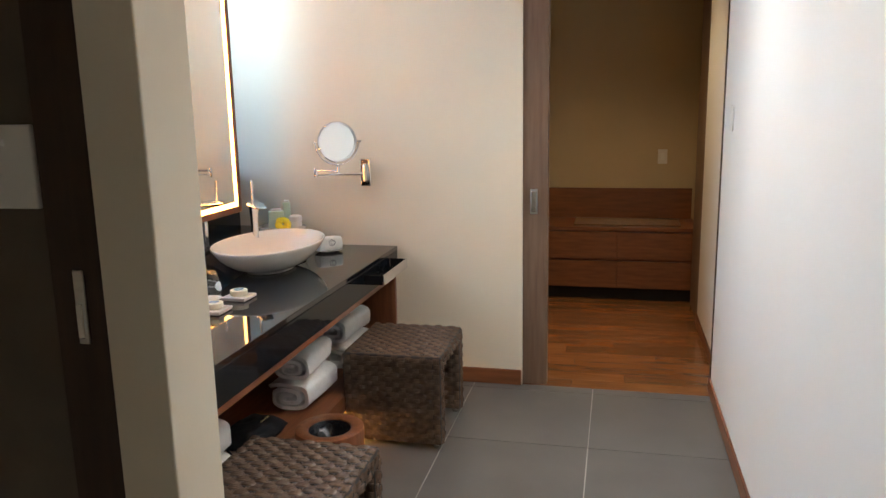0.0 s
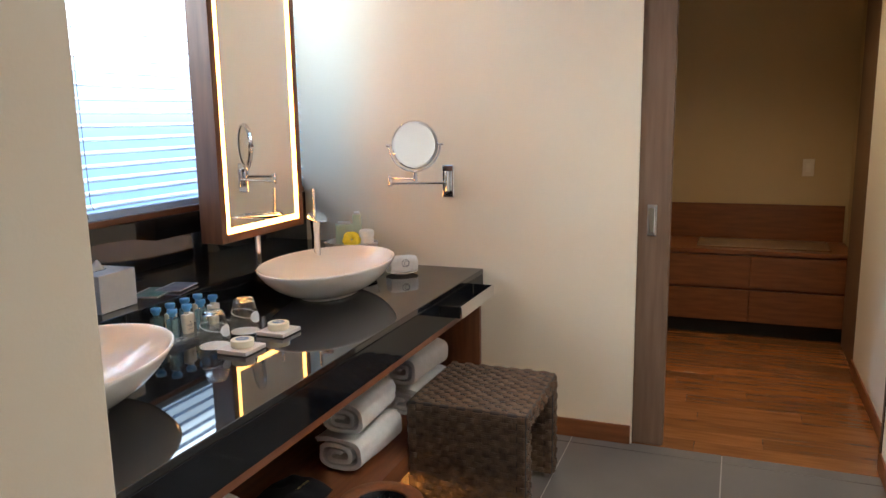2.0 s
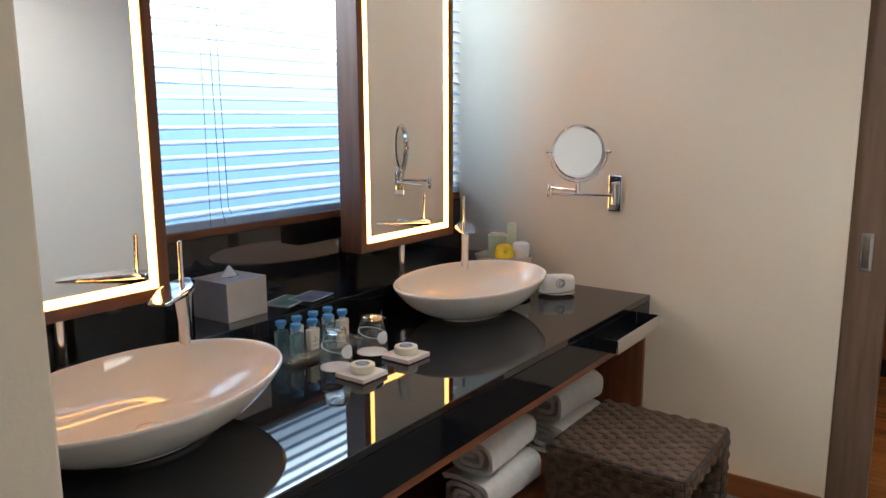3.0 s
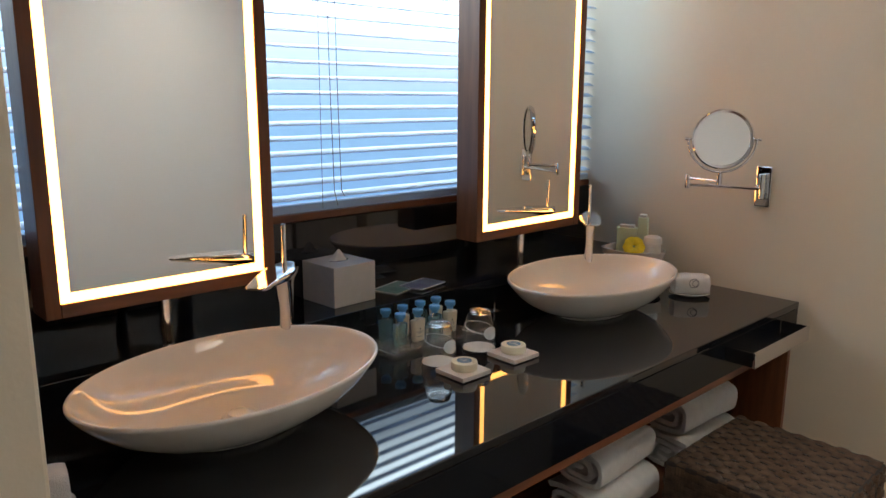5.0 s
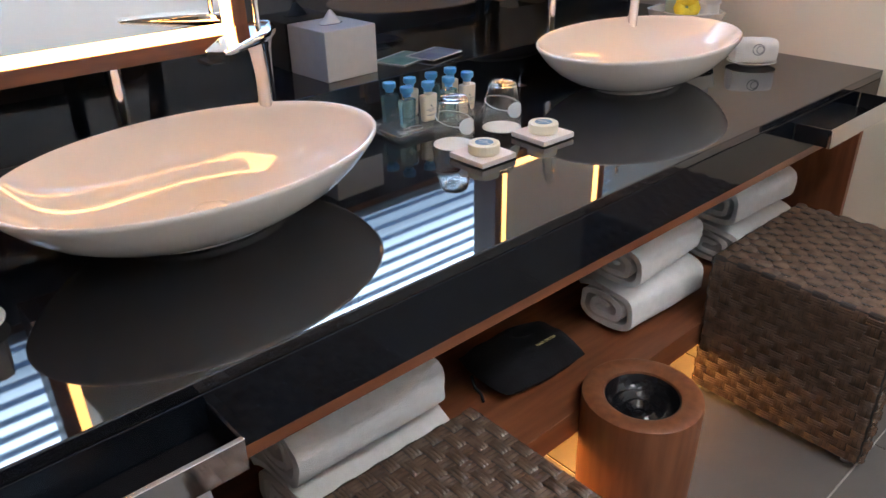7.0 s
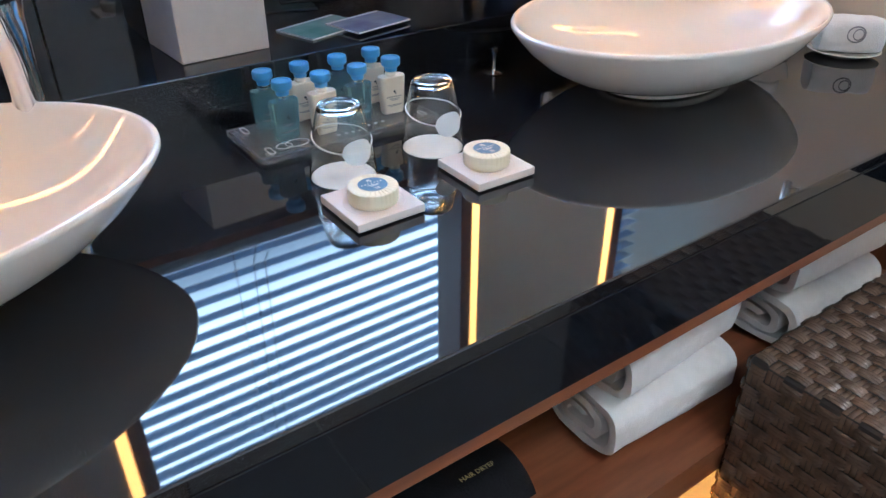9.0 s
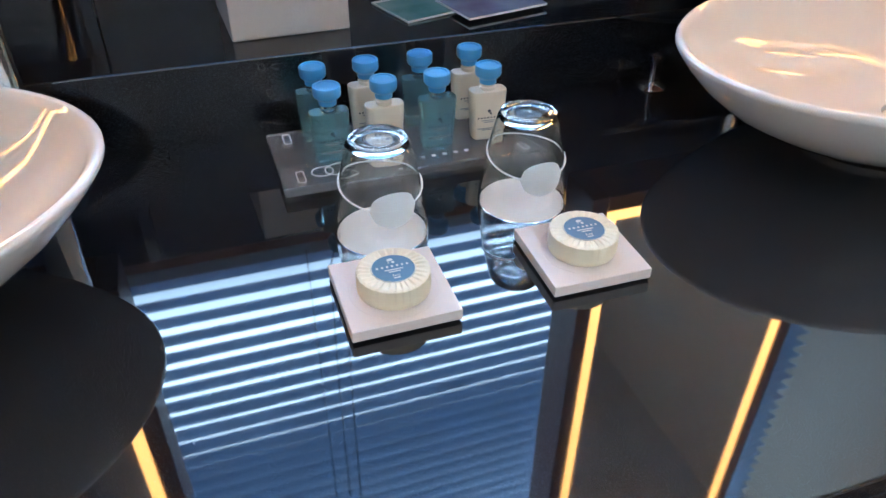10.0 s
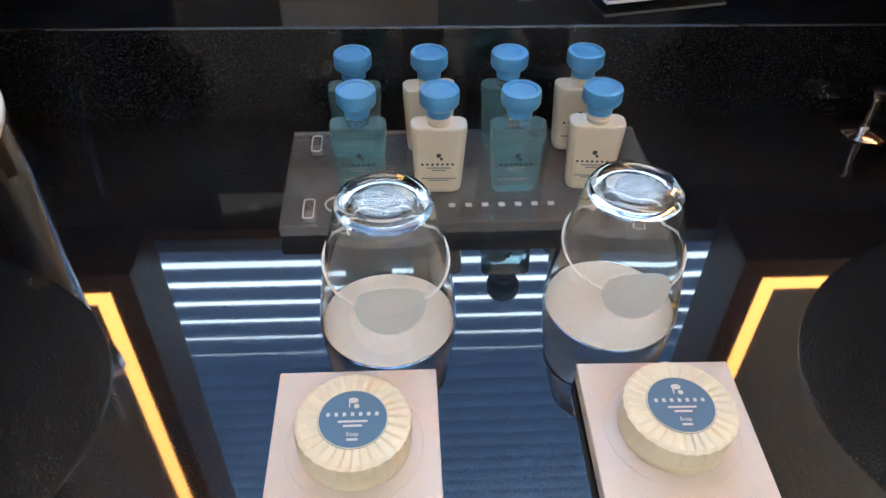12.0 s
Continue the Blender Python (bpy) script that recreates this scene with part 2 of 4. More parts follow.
def lettering(words, size, material, parent, m, name="lettering"):
    """Thin raised words, centred, in the x-y plane of m."""
    curve = bpy.data.curves.new(name, "FONT")
    curve.body, curve.size, curve.extrude = words, size, 0.0002
    curve.align_x, curve.align_y, curve.resolution_u = "CENTER", "CENTER", 2
    ghost = bpy.data.objects.new(name, curve)
    me = bpy.data.meshes.new_from_object(ghost)
    bpy.data.objects.remove(ghost)
    me.materials.clear()
    me.materials.append(material)
    ob = new(name, me)
    ob.parent = parent
    ob.matrix_local = m
    return tagged(ob, "")


def structure(name, label, category, bm, material):
    return tagged(finish(name, bm, material), label, category, kind="structure")


# ---- the room ----
FAR, RIGHT, BACK = 4.49, 0.685, -2.02
CTR, EDGE, LEDGE_X = 0.78, -1.038, -1.766
CEILING = 2.8

base = structure("floor", "grey square floor tiles with pale grout joints", "floor", box(-2.3, 0.85, -1.6, 4.50, -0.06, -0.004, 0), GROUT)
bm = box(-1.0 * 2.3, -0.33, FAR, FAR + 0.12, 0, CEILING, 0)
box(-0.33, 0.80, FAR, FAR + 0.12, 2.12, CEILING, 0, bm=bm)
structure("wall_north", "warm cream painted wall beside an open doorway", "wall", bm, BEIGE)
structure("wall_east", "smooth white panelled wall along the walkway", "wall", box(RIGHT, RIGHT + 0.12, -1.6, 4.574, 0, CEILING, 0.003), WHITE_WALL)
# out of view; added so that sky light enters by the window only
structure("wall_south", "unseen beige wall added to close the room behind the walkway", "wall", box(-2.3, 0.85, -1.72, -1.6, 0, CEILING, 0), BEIGE)
# window wall: below, above and beside the opening
bm = box(BACK - 0.14, BACK, -1.6, FAR, 0, 1.13, 0)
box(BACK - 0.14, BACK, -1.6, FAR, 2.70, CEILING, 0, bm=bm)
box(BACK - 0.14, BACK, -1.6, 1.93, 1.13, 2.70, 0, bm=bm)
structure("wall_west", "wall round a wide window behind the vanity", "wall", bm, BEIGE)
structure("wall_nib", "beige painted end wall beside the vanity", "wall", box(-0.765, -0.645, 1.685, 1.848, 0, CEILING, 0.004), BEIGE)
structure("wall_dark", "unlit wall beside a sliding door, shade put into its colour", "wall", box(BACK, -0.888, 1.735, 1.842, 0, CEILING, 0), UNLIT_WALL)
structure("ceiling", "plain pale ceiling with added unseen downlights", "ceiling", box(-2.3, 0.85, -1.7, 4.61, CEILING, CEILING + 0.1, 0), CEIL)
door = structure("door_1", "dark wooden sliding door edge with a steel pull", "door", box(-0.887, -0.767, 1.700, 1.840, 0, 2.79, 0.003), DARK_WOOD)
part("pull_plate", box(-0.834, -0.812, 1.693, 1.699, 1.12, 1.265, 0.003), STEEL, door, "brushed steel pull plate")
part("pull_recess", box(-0.832, -0.818, 1.690, 1.695, 1.132, 1.20, 0.002), CHROME, door)
plate = thing("switch_plate", "white plastic wall control plate on the darkened wall", "switch")
part("plate", box(-1.035, -0.913, 1.722, 1.734, 1.375, 1.535, 0.004), PLASTIC, plate)
part("button", box(-0.995, -0.972, 1.718, 1.7215, 1.495, 1.510, 0.002), PAPER, plate)

# right-hand joint, jamb and the closet beyond
structure("trim_1", "thin dark brown vertical joint in white wall", "trim", box(RIGHT - 0.004, RIGHT + 0.12, 4.575, 4.605, 0, CEILING, 0), DARK_WOOD)
structure("wall_closet_east", "white panel and wall of the closet room", "wall", box(RIGHT + 0.055, RIGHT + 0.16, 4.606, 5.88, 0, CEILING, 0.002), WHITE_WALL)
structure("trim_2", "dark brown wooden upright beside the bench", "trim", box(0.74, 0.85, 5.882, 6.40, 0, CEILING, 0.003), TAUPE_WOOD)
structure("wall_closet_end", "olive beige wall beside the closet bench", "wall", box(0.795, 0.90, 6.402, 6.95, 0, CEILING, 0), BEIGE_DARK)
structure("wall_closet_back", "olive beige closet wall above the bench", "wall", box(-0.60, 0.90, 6.951, 7.06, 0, CEILING, 0), BEIGE_DARK)
structure("wall_closet_west", "olive beige closet side wall", "wall", box(-0.56, -0.44, FAR + 0.122, 6.95, 0, CEILING, 0), BEIGE_DARK)
structure("ceiling_closet", "plain pale closet ceiling", "ceiling", box(-0.60, 0.95, 4.612, 7.06, CEILING - 0.05, CEILING + 0.05, 0), CEIL)
bm = box(-0.33, -0.195, FAR + 0.02, FAR + 0.085, 0, 2.12, 0.003)
door2 = structure("door_2", "taupe wooden sliding door slid into its pocket", "door", bm, TAUPE_WOOD)
pull = part("pull", box(-0.290, -0.250, FAR + 0.012, FAR + 0.019, 0.97, 1.105, 0.004), STEEL, door2, "recessed steel pull")
part("pull_cup", box(-0.282, -0.258, FAR + 0.008, FAR + 0.0125, 0.982, 1.093, 0.003), CHROME, pull)
structure("trim_3", "dark wooden head trim over the doorway", "trim", box(-0.33, RIGHT, FAR - 0.006, FAR - 0.001, 2.10, 2.16, 0.002), TAUPE_WOOD)

wall_plate = thing("wall_switch", "small white switch plate on the white wall", "switch")
part("plate", box(RIGHT - 0.007, RIGHT - 0.0005, 4.25, 4.33, 1.41, 1.53, 0.003), PLASTIC, wall_plate)
part("rocker", box(RIGHT - 0.010, RIGHT - 0.0075, 4.275, 4.305, 1.445, 1.495, 0.002), PAPER, wall_plate)

# baseboards
structure("baseboard_1", "brown wooden baseboard under the cream wall", "baseboard", box(-1.0, -0.335, FAR - 0.014, FAR - 0.001, 0, 0.088, 0.003), WOOD_X)
structure("baseboard_2", "brown wooden baseboard along the white wall", "baseboard", box(RIGHT - 0.013, RIGHT - 0.001, -1.6, 4.572, 0, 0.075, 0.003), WOOD)
structure("baseboard_3", "brown wooden baseboard in the closet room", "baseboard", box(RIGHT + 0.042, RIGHT + 0.054, 4.607, 5.88, 0, 0.075, 0.003), WOOD)
structure("baseboard_4", "beige skirting round the wall end", "baseboard", box(-0.644, -0.634, 1.687, 1.840, 0, 0.085, 0.003), WOOD)

# window
win = structure("window_1", "wide window behind white venetian blinds", "window", box(BACK - 0.10, BACK + 0.015, 1.93, FAR - 0.002, 1.131, 1.155, 0.003), WOOD)
part("window_frame", box(BACK - 0.12, BACK - 0.07, 1.93, 1.98, 1.157, 2.698, 0.003), WOOD_V, win)
part("window_frame", box(BACK - 0.12, BACK - 0.07, FAR - 0.05, FAR - 0.003, 1.157, 2.698, 0.003), WOOD_V, win)


def venetian_blind():
    t = thing("venetian_blind", "white venetian blind, daylight blue in its colour, half open before window", "blind")
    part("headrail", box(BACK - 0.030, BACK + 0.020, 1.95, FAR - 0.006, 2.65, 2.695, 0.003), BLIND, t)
    y0, y1, tilt, half = 1.955, FAR - 0.006, radians(15), 0.0255
    me = None
    z = 1.205
    while z < 2.64:
        if me is None:
            secs = []
            for y in np.linspace(y0, y1, 9):
                top, bot = [], []
                for i in range(7):
                    u = -1 + i / 3
                    c = 0.0045 * (1 - u * u)
                    dx, dz = u * half, c
                    x = dx * math.cos(tilt) + dz * math.sin(tilt)
                    h = -dx * math.sin(tilt) + dz * math.cos(tilt)
                    top.append((x, y, h))
                    bot.append((x - 0.0007 * math.sin(tilt), y, h - 0.0007 * math.cos(tilt)))
                secs.append(top + bot[::-1])
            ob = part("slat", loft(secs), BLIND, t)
            me = ob.data
        else:
            ob = new("slat", me)
            ob.parent = t
        ob.location = (BACK - 0.004, 0, z)
        z += 0.0465
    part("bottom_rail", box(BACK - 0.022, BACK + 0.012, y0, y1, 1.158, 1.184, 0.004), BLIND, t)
    for y in (2.35, 3.04, 3.86, 4.30):
        part("ladder_cord", tube([(BACK + 0.022, y, 1.165), (BACK + 0.022, y, 2.65)], 0.0011, 6), CORD, t)
    for dy in (0.0, 0.028):
        part("pull_cord", tube([(BACK + 0.027, 3.095 + dy, 1.17 + dy), (BACK + 0.028, 3.082 + dy, 1.22), (BACK + 0.026, 3.075 + dy, 1.6), (BACK + 0.024, 3.07 + dy, 2.64)], 0.0014, 6), CORD, t)
    return t


venetian_blind()


def daylight_backdrop():
    """Bright hazy sky outside the window, bluer towards the ground."""
    ob = structure("backdrop", "bright hazy daylight outside the window", "sky", box(-2.92, -2.90, 0.6, 5.8, 0.2, 4.4, 0), BLIND)
    m = glow("hazy_sky", (0.86, 0.93, 1.0), 13.5)
    nt = m.node_tree
    tc = nt.nodes.new("ShaderNodeTexCoord")
    sep = nt.nodes.new("ShaderNodeSeparateXYZ")
    nt.links.new(tc.outputs["Object"], sep.inputs["Vector"])
    rng = nt.nodes.new("ShaderNodeMapRange")
    rng.inputs["From Min"].default_value, rng.inputs["From Max"].default_value = 0.8, 2.8
    nt.links.new(sep.outputs["Z"], rng.inputs["Value"])
    ramp = nt.nodes.new("ShaderNodeValToRGB")
    stops = ramp.color_ramp.elements
    stops[0].color, stops[1].color = (0.014, 0.035, 0.080, 1), (0.70, 0.86, 1.0, 1)
    for at, colour in ((0.32, (0.030, 0.060, 0.100, 1)), (0.50, (0.085, 0.115, 0.150, 1)), (0.66, (0.62, 0.79, 0.95, 1))):
        stops.new(at).color = colour
    nt.links.new(rng.outputs["Result"], ramp.inputs["Fac"])
    b = nt.nodes["Principled BSDF"]
    nt.links.new(ramp.outputs["Color"], b.inputs["Emission Color"])
    b.inputs["Base Color"].default_value = (0.05, 0.05, 0.05, 1)
    ob.data.materials[0] = m


daylight_backdrop()


# ---- vanity ----
def vanity():
    t = thing("vanity_counter", "long black polished granite vanity counter with dark fascia", "counter")
    part("countertop", box(LEDGE_X + 0.001, EDGE, 1.850, FAR - 0.002, 0.757, CTR, 0.0025), GRANITE, t)
    part("fascia", box(EDGE - 0.035, EDGE - 0.001, 1.850, FAR - 0.002, 0.634, 0.7555, 0.002), FASCIA, t)
    part("ledge", box(BACK + 0.022, LEDGE_X, 1.850, FAR - 0.002, 0.70, 0.88, 0.002), GRANITE, t)
    for a, b in ((1.850, 2.78), (2.782, 3.66), (3.662, FAR - 0.002)):
        part("backsplash", box(BACK + 0.001, BACK + 0.020, a, b, 0.70, 1.1295, 0.0015), GRANITE, t)
    return t


vanity()


def vanity_base():
    t = thing("open_wooden_cabinet", "reddish brown wooden open vanity base with a low shelf", "cabinet")
    part("rail", box(EDGE - 0.06, EDGE - 0.004, 1.850, FAR - 0.003, 0.608, 0.633, 0.002), WOOD, t)
    part("apron", box(-1.70, EDGE - 0.062, 1.850, FAR - 0.03, 0.618, 0.633, 0.002), WOOD, t)
    part("shelf", box(-1.70, -1.058, 1.850, FAR - 0.031, 0.150, 0.225, 0.002), WOOD, t)
    part("back_panel", box(-1.72, -1.701, 1.850, FAR - 0.03, 0.0, 0.617, 0), WOOD, t)
    part("end_panel", box(-1.70, EDGE - 0.012, FAR - 0.029, FAR - 0.003, 0.0, 0.607, 0.002), WOOD_V, t)
    part("led_strip", box(-1.16, -1.145, 1.95, FAR - 0.1, 0.140, 0.1495, 0.002), LED_FLOOR, t, "warm glowing light strip")
    return t


vanity_base()


def lit_mirror(y0):
    w, z0, z1, xf, xb = 0.587, 1.019, 2.70, -1.784, -1.886
    t = thing("lit_mirror", "tall wood-boxed vanity mirror with glowing warm edge", "mirror", pose(0, y0, 0), group="vanity mirrors")
    part("box_side", box(xb, xf, 0, 0.033, z0, z1, 0.002), WOOD_V, t)
    part("box_side", box(xb, xf, w - 0.033, w, z0, z1, 0.002), WOOD_V, t)
    part("box_bottom", box(xb, xf, 0.0335, w - 0.0335, z0, z0 + 0.033, 0.002), WOOD, t)
    part("box_top", box(xb, xf, 0.0335, w - 0.0335, z1 - 0.022, z1, 0.002), WOOD, t)
    part("back_board", box(xb, xb + 0.012, 0.0335, w - 0.0335, z0 + 0.0225, z1 - 0.0225, 0), WOOD_V, t)
    a, b, c, d, s = 0.0340, w - 0.0340, z0 + 0.0340, z1 - 0.0235, 0.022
    for r in ((a, b, c, c + s), (a, b, d - s, d), (a, a + s, c + s, d - s), (b - s, b, c + s, d - s)):
        part("light_strip", box(xf - 0.02, xf - 0.003, *r, 0), LED, t, "glowing warm white frosted strip")
    half = (b - a) / 2 - s - 0.0005
    pane = part("mirror_glass", box(-0.012, 0.0, -half, half, c + s + 0.0005, d - s - 0.0005, 0), MIRROR, t)
    pane.matrix_local = pose(xf - 0.006, w / 2, 0)
    part("stand_pipe", lathe([(0.0, 0.0), (0.028, 0.0), (0.028, 0.006), (0.017, 0.008), (0.017, 0.138), (0.0, 0.138)], 24, at=(-1.838, w / 2, 0.88)), CHROME, t, "chrome support pipe")
    return t


lit_mirror(2.146)
lit_mirror(3.532)


def vessel_basin(x, y, turn):
    t = thing("vessel_basin", "glossy white oval ceramic vessel basin on black counter", "basin", pose(x, y, CTR, 0, 0, turn), group="vessel basins")
    outer = [(0.0, 0.002), (0.40, 0.0), (0.43, 0.003), (0.435, 0.009), (0.445, 0.013), (0.56, 0.023), (0.70, 0.043), (0.82, 0.068), (0.91, 0.095), (0.965, 0.117), (0.993, 0.130)]
    rim = [(1.0, 0.1345), (0.999, 0.1380), (0.993, 0.1402), (0.983, 0.1408), (0.973, 0.1392)]
    inner = [(0.955, 0.131), (0.91, 0.111), (0.84, 0.088), (0.74, 0.066), (0.60, 0.047), (0.45, 0.036), (0.28, 0.030), (0.13, 0.0285)]
    bowl = part("bowl", lathe([(r * 0.252, z) for r, z in outer + rim + inner] + [(0.030, 0.0278), (0.027, 0.022), (0.0, 0.021)], 96, 1.0, 0.367 / 0.252), CERAMIC, t)
    part("drain_cap", lathe([(0.0, 0.0225), (0.018, 0.0225), (0.019, 0.028), (0.026, 0.0295), (0.027, 0.0315), (0.024, 0.0330), (0.0, 0.0345)], 40), CERAMIC, t, "round ceramic drain cap")
    return t


vessel_basin(-1.478, 2.447, 6.0)
vessel_basin(-1.488, 3.822, 2.0)


def faucet(y):
    t = thing("faucet", "tall chrome basin faucet with flat blade spout", "faucet", pose(-1.685, y, CTR, 0, 0, -51), group="basin faucets")
    secs = []
    for z, w, d, lean in ((0, 0.046, 0.050, 0), (0.02, 0.044, 0.048, 0.0), (0.12, 0.036, 0.044, 0.002), (0.20, 0.036, 0.048, 0.004), (0.255, 0.042, 0.060, 0.010), (0.275, 0.050, 0.074, 0.016)):
        secs.append([(px + lean, py, z) for px, py in rounded(d, w, 0.015, 6)])
    part("body", loft(secs), CHROME, t)
    secs = []
    for u, w, zt, th in ((-0.030, 0.040, 0.306, 0.022), (-0.022, 0.060, 0.305, 0.030), (0.03, 0.082, 0.305, 0.030), (0.09, 0.080, 0.301, 0.022), (0.15, 0.066, 0.297, 0.014), (0.198, 0.054, 0.293, 0.008), (0.208, 0.038, 0.292, 0.005)):
        secs.append([(u, py, zt - th / 2 + pz) for py, pz in rounded(w, th, th * 0.42, 5)])
    part("spout", loft(secs), CHROME, t)
    part("lever", tube([(0.0, 0, 0.300), (-0.001, 0, 0.345), (-0.003, 0, 0.411), (-0.003, 0, 0.413)], [0.0065, 0.0062, 0.006, 0.003], 14), CHROME, t)
    return t


faucet(2.703)
faucet(4.055)


def pull_tray(y0, y1):
    t = thing("pull_out_tray", "shallow black pull-out tray with chrome front edge", "tray", group="pull-out trays")
    x0, x1, z0, z1 = EDGE + 0.001, -0.940, 0.690, 0.738
    part("bottom", box(x0, x1 - 0.009, y0 + 0.005, y1 - 0.005, z0, z0 + 0.005, 0.001), BLACK_TRAY, t)
    part("side", box(x0, x1 - 0.009, y0, y0 + 0.005, z0, z1, 0.001), BLACK_TRAY, t)
    part("side", box(x0, x1 - 0.009, y1 - 0.005, y1, z0, z1, 0.001), BLACK_TRAY, t)
    part("front", box(x1 - 0.0085, x1, y0, y1, z0 - 0.002, z1 + 0.001, 0.0015), CHROME, t, "polished chrome front")
    return t


pull_tray(3.92, 4.345)
pull_tray(1.88, 2.214)


# ---- woven stools ----
def weave(origin, u, v, n, w, h, seed):
    """Basket weave of flat strands on a w by h face."""
    rnd = random.Random(seed)
    verts, faces = [], []
    cols, rows = round(w / 0.034), round(h / 0.025)
    cw, ch = w / cols, h / rows
    o, u, v, n = Vector(origin), Vector(u), Vector(v), Vector(n)
    gap = 0.004
    o = o + (u + v) * gap
    w, h = w - 2 * gap, h - 2 * gap
    cw, ch = w / cols, h / rows

    def strand(cu, cv, length, width, along_u, lift):
        a, b = (u, v) if along_u else (v, u)
        c = o + u * cu + v * cv
        start = len(verts)
        for s, z in ((-0.5, -0.0015), (-0.36, lift * 0.8), (0, lift), (0.36, lift * 0.8), (0.5, -0.0015)):
            for q, f in ((-0.5, 0.35), (0, 1.0), (0.5, 0.35)):
                verts.append(c + a * (s * length) + b * (q * width) + n * (z if z < 0 else z * f))
        for i in range(4):
            for j in range(2):
                k = start + i * 3 + j
                faces.append((k, k + 1, k + 4, k + 3))

    for i in range(cols):
        for j in range(rows):
            cu, cv = (i + 0.5) * cw, (j + 0.5) * ch
            wob = rnd.uniform(-0.0006, 0.0006)
            if (i + j) % 2 == 0:
                for k in range(3):
                    strand(cu + wob, cv + (k - 1) * ch * 0.31, cw * (1.42 if 0 < i < cols - 1 else 1.0), ch * 0.29, True, 0.0088 + rnd.uniform(-0.0010, 0.0010))
            else:
                for k in range(3):
                    strand(cu + (k - 1) * cw * 0.31, cv + wob, ch * 1.25, cw * 0.29, False, 0.0034 + rnd.uniform(-0.0006, 0.0006))
    return verts, faces


def weave_part(name, pieces, parent):
    verts, faces = [], []
    for v, f in pieces:
        k = len(verts)
        verts += v
        faces += [tuple(i + k for i in q) for q in f]
    me = bpy.data.meshes.new(name)
    me.from_pydata(verts, [], faces)
    me.materials.append(WICKER)
    for p in me.polygons:
        p.use_smooth = True
    ob = new(name, me)
    ob.parent = parent
    return tagged(ob, "brown synthetic basket weave", kind="stuff")


def stool():
    w, d, h, th = 0.465, 0.48, 0.443, 0.062
    t = thing("woven_stool", "dark brown woven wicker bridge stool on steel feet", "stool", pose(-1.055, 3.613, 0), group="woven stools")
    X, Y, Z = (1, 0, 0), (0, 1, 0), (0, 0, 1)
    nx, ny = (-1, 0, 0), (0, -1, 0)
    seat = part("seat", box(0, w, 0, d, h - th, h, 0.010, 3), WICKER_CORE, t)
    weave_part("seat_weave", [weave((0, 0, h), X, Y, Z, w, d, 1), weave((w, th, h - th), Y, Z, X, d - 2 * th, th, 2),
                              weave((0, th, h - th), Y, Z, nx, d - 2 * th, th, 3)], seat)
    for k, y in enumerate((0, d - th)):
        side = part("side_panel", box(0.002, w - 0.002, y + 0.002, y + th - 0.002, 0.022, h - 0.012, 0.008, 3), WICKER_CORE, t)
        weave_part("side_weave", [weave((0, y, 0.022), X, Z, ny, w, h - 0.026, 4 + k), weave((0, y + th, 0.022), X, Z, Y, w, h - 0.026 - (0 if k else th), 6 + k),
                                  weave((w, y, 0.022), Y, Z, X, th, h - 0.026, 8 + k), weave((0, y, 0.022), Y, Z, nx, th, h - 0.026, 10 + k)], side)
        for x in (0.035, w - 0.035):
            part("foot", lathe([(0, 0), (0.014, 0), (0.016, 0.003), (0.016, 0.012), (0.010, 0.016), (0.010, 0.024), (0, 0.024)], 20, at=(x, y + th / 2, 0)), RUBBER, t, "small steel foot")
    return t


far_stool = stool()
copy_thing(far_stool, pose(-1.050, 2.235, 0))


# ---- towels ----
def towel_mesh(w, h, length, seed, turns=2.3):
    """A towel folded and rolled, its roll along y."""
    bm = bmesh.new()
    n, rows = int(turns * 26), 9
    th = 0.54 * min(w, h) / (2 * turns)
    rnd = Vector((seed * 3.1, seed * 1.7, 0))

    def at(k, off, y):
        a = 2 * math.pi * turns * k / n + 0.6
        r = 0.16 + 0.84 * k / n
        c, s = math.cos(a), math.sin(a)
        e = 0.62
        x = math.copysign(abs(c) ** e, c) * (w / 2 - (1 - r) * w * 0.46 - off)
        z = math.copysign(abs(s) ** e, s) * (h / 2 - (1 - r) * h * 0.46 - off)
        sag = noise.noise(Vector((x * 14, y * 9, z * 14)) + rnd) * 0.006
        end = noise.noise(Vector((x * 25, z * 25, 3)) + rnd) * 0.012
        return Vector((x + sag, y * (length + end), h / 2 + z * (1 + 0.05 * math.sin(7 * y + seed)) + sag))

    outer, inner = [], []
    for j in range(rows):
        y = -0.5 + j / (rows - 1)
        outer.append([bm.verts.new(at(k, 0, y)) for k in range(n + 1)])
        inner.append([bm.verts.new(at(k, th, y)) for k in range(n + 1)])
    for j in range(rows - 1):
        for k in range(n):
            bm.faces.new((outer[j][k], outer[j][k + 1], outer[j + 1][k + 1], outer[j + 1][k]))
            bm.faces.new((inner[j][k], inner[j + 1][k], inner[j + 1][k + 1], inner[j][k + 1]))
        bm.faces.new((outer[j][n], inner[j][n], inner[j + 1][n], outer[j + 1][n]))
        bm.faces.new((outer[j][0], outer[j + 1][0], inner[j + 1][0], inner[j][0]))
    for j in (0, rows - 1):
        for k in range(n):
            bm.faces.new((outer[j][k], inner[j][k], inner[j][k + 1], outer[j][k + 1]))
    return bm


def towel(x, y, z, w, h, length, seed, turn=0.0):
    ob = finish("rolled_towel", towel_mesh(w, h, length, seed), TOWEL)
    ob.matrix_world = pose(x, y, z, 0, 0, turn)
    return tagged(ob, "folded white terry towel on the wooden shelf", "towel", group="shelf towels")


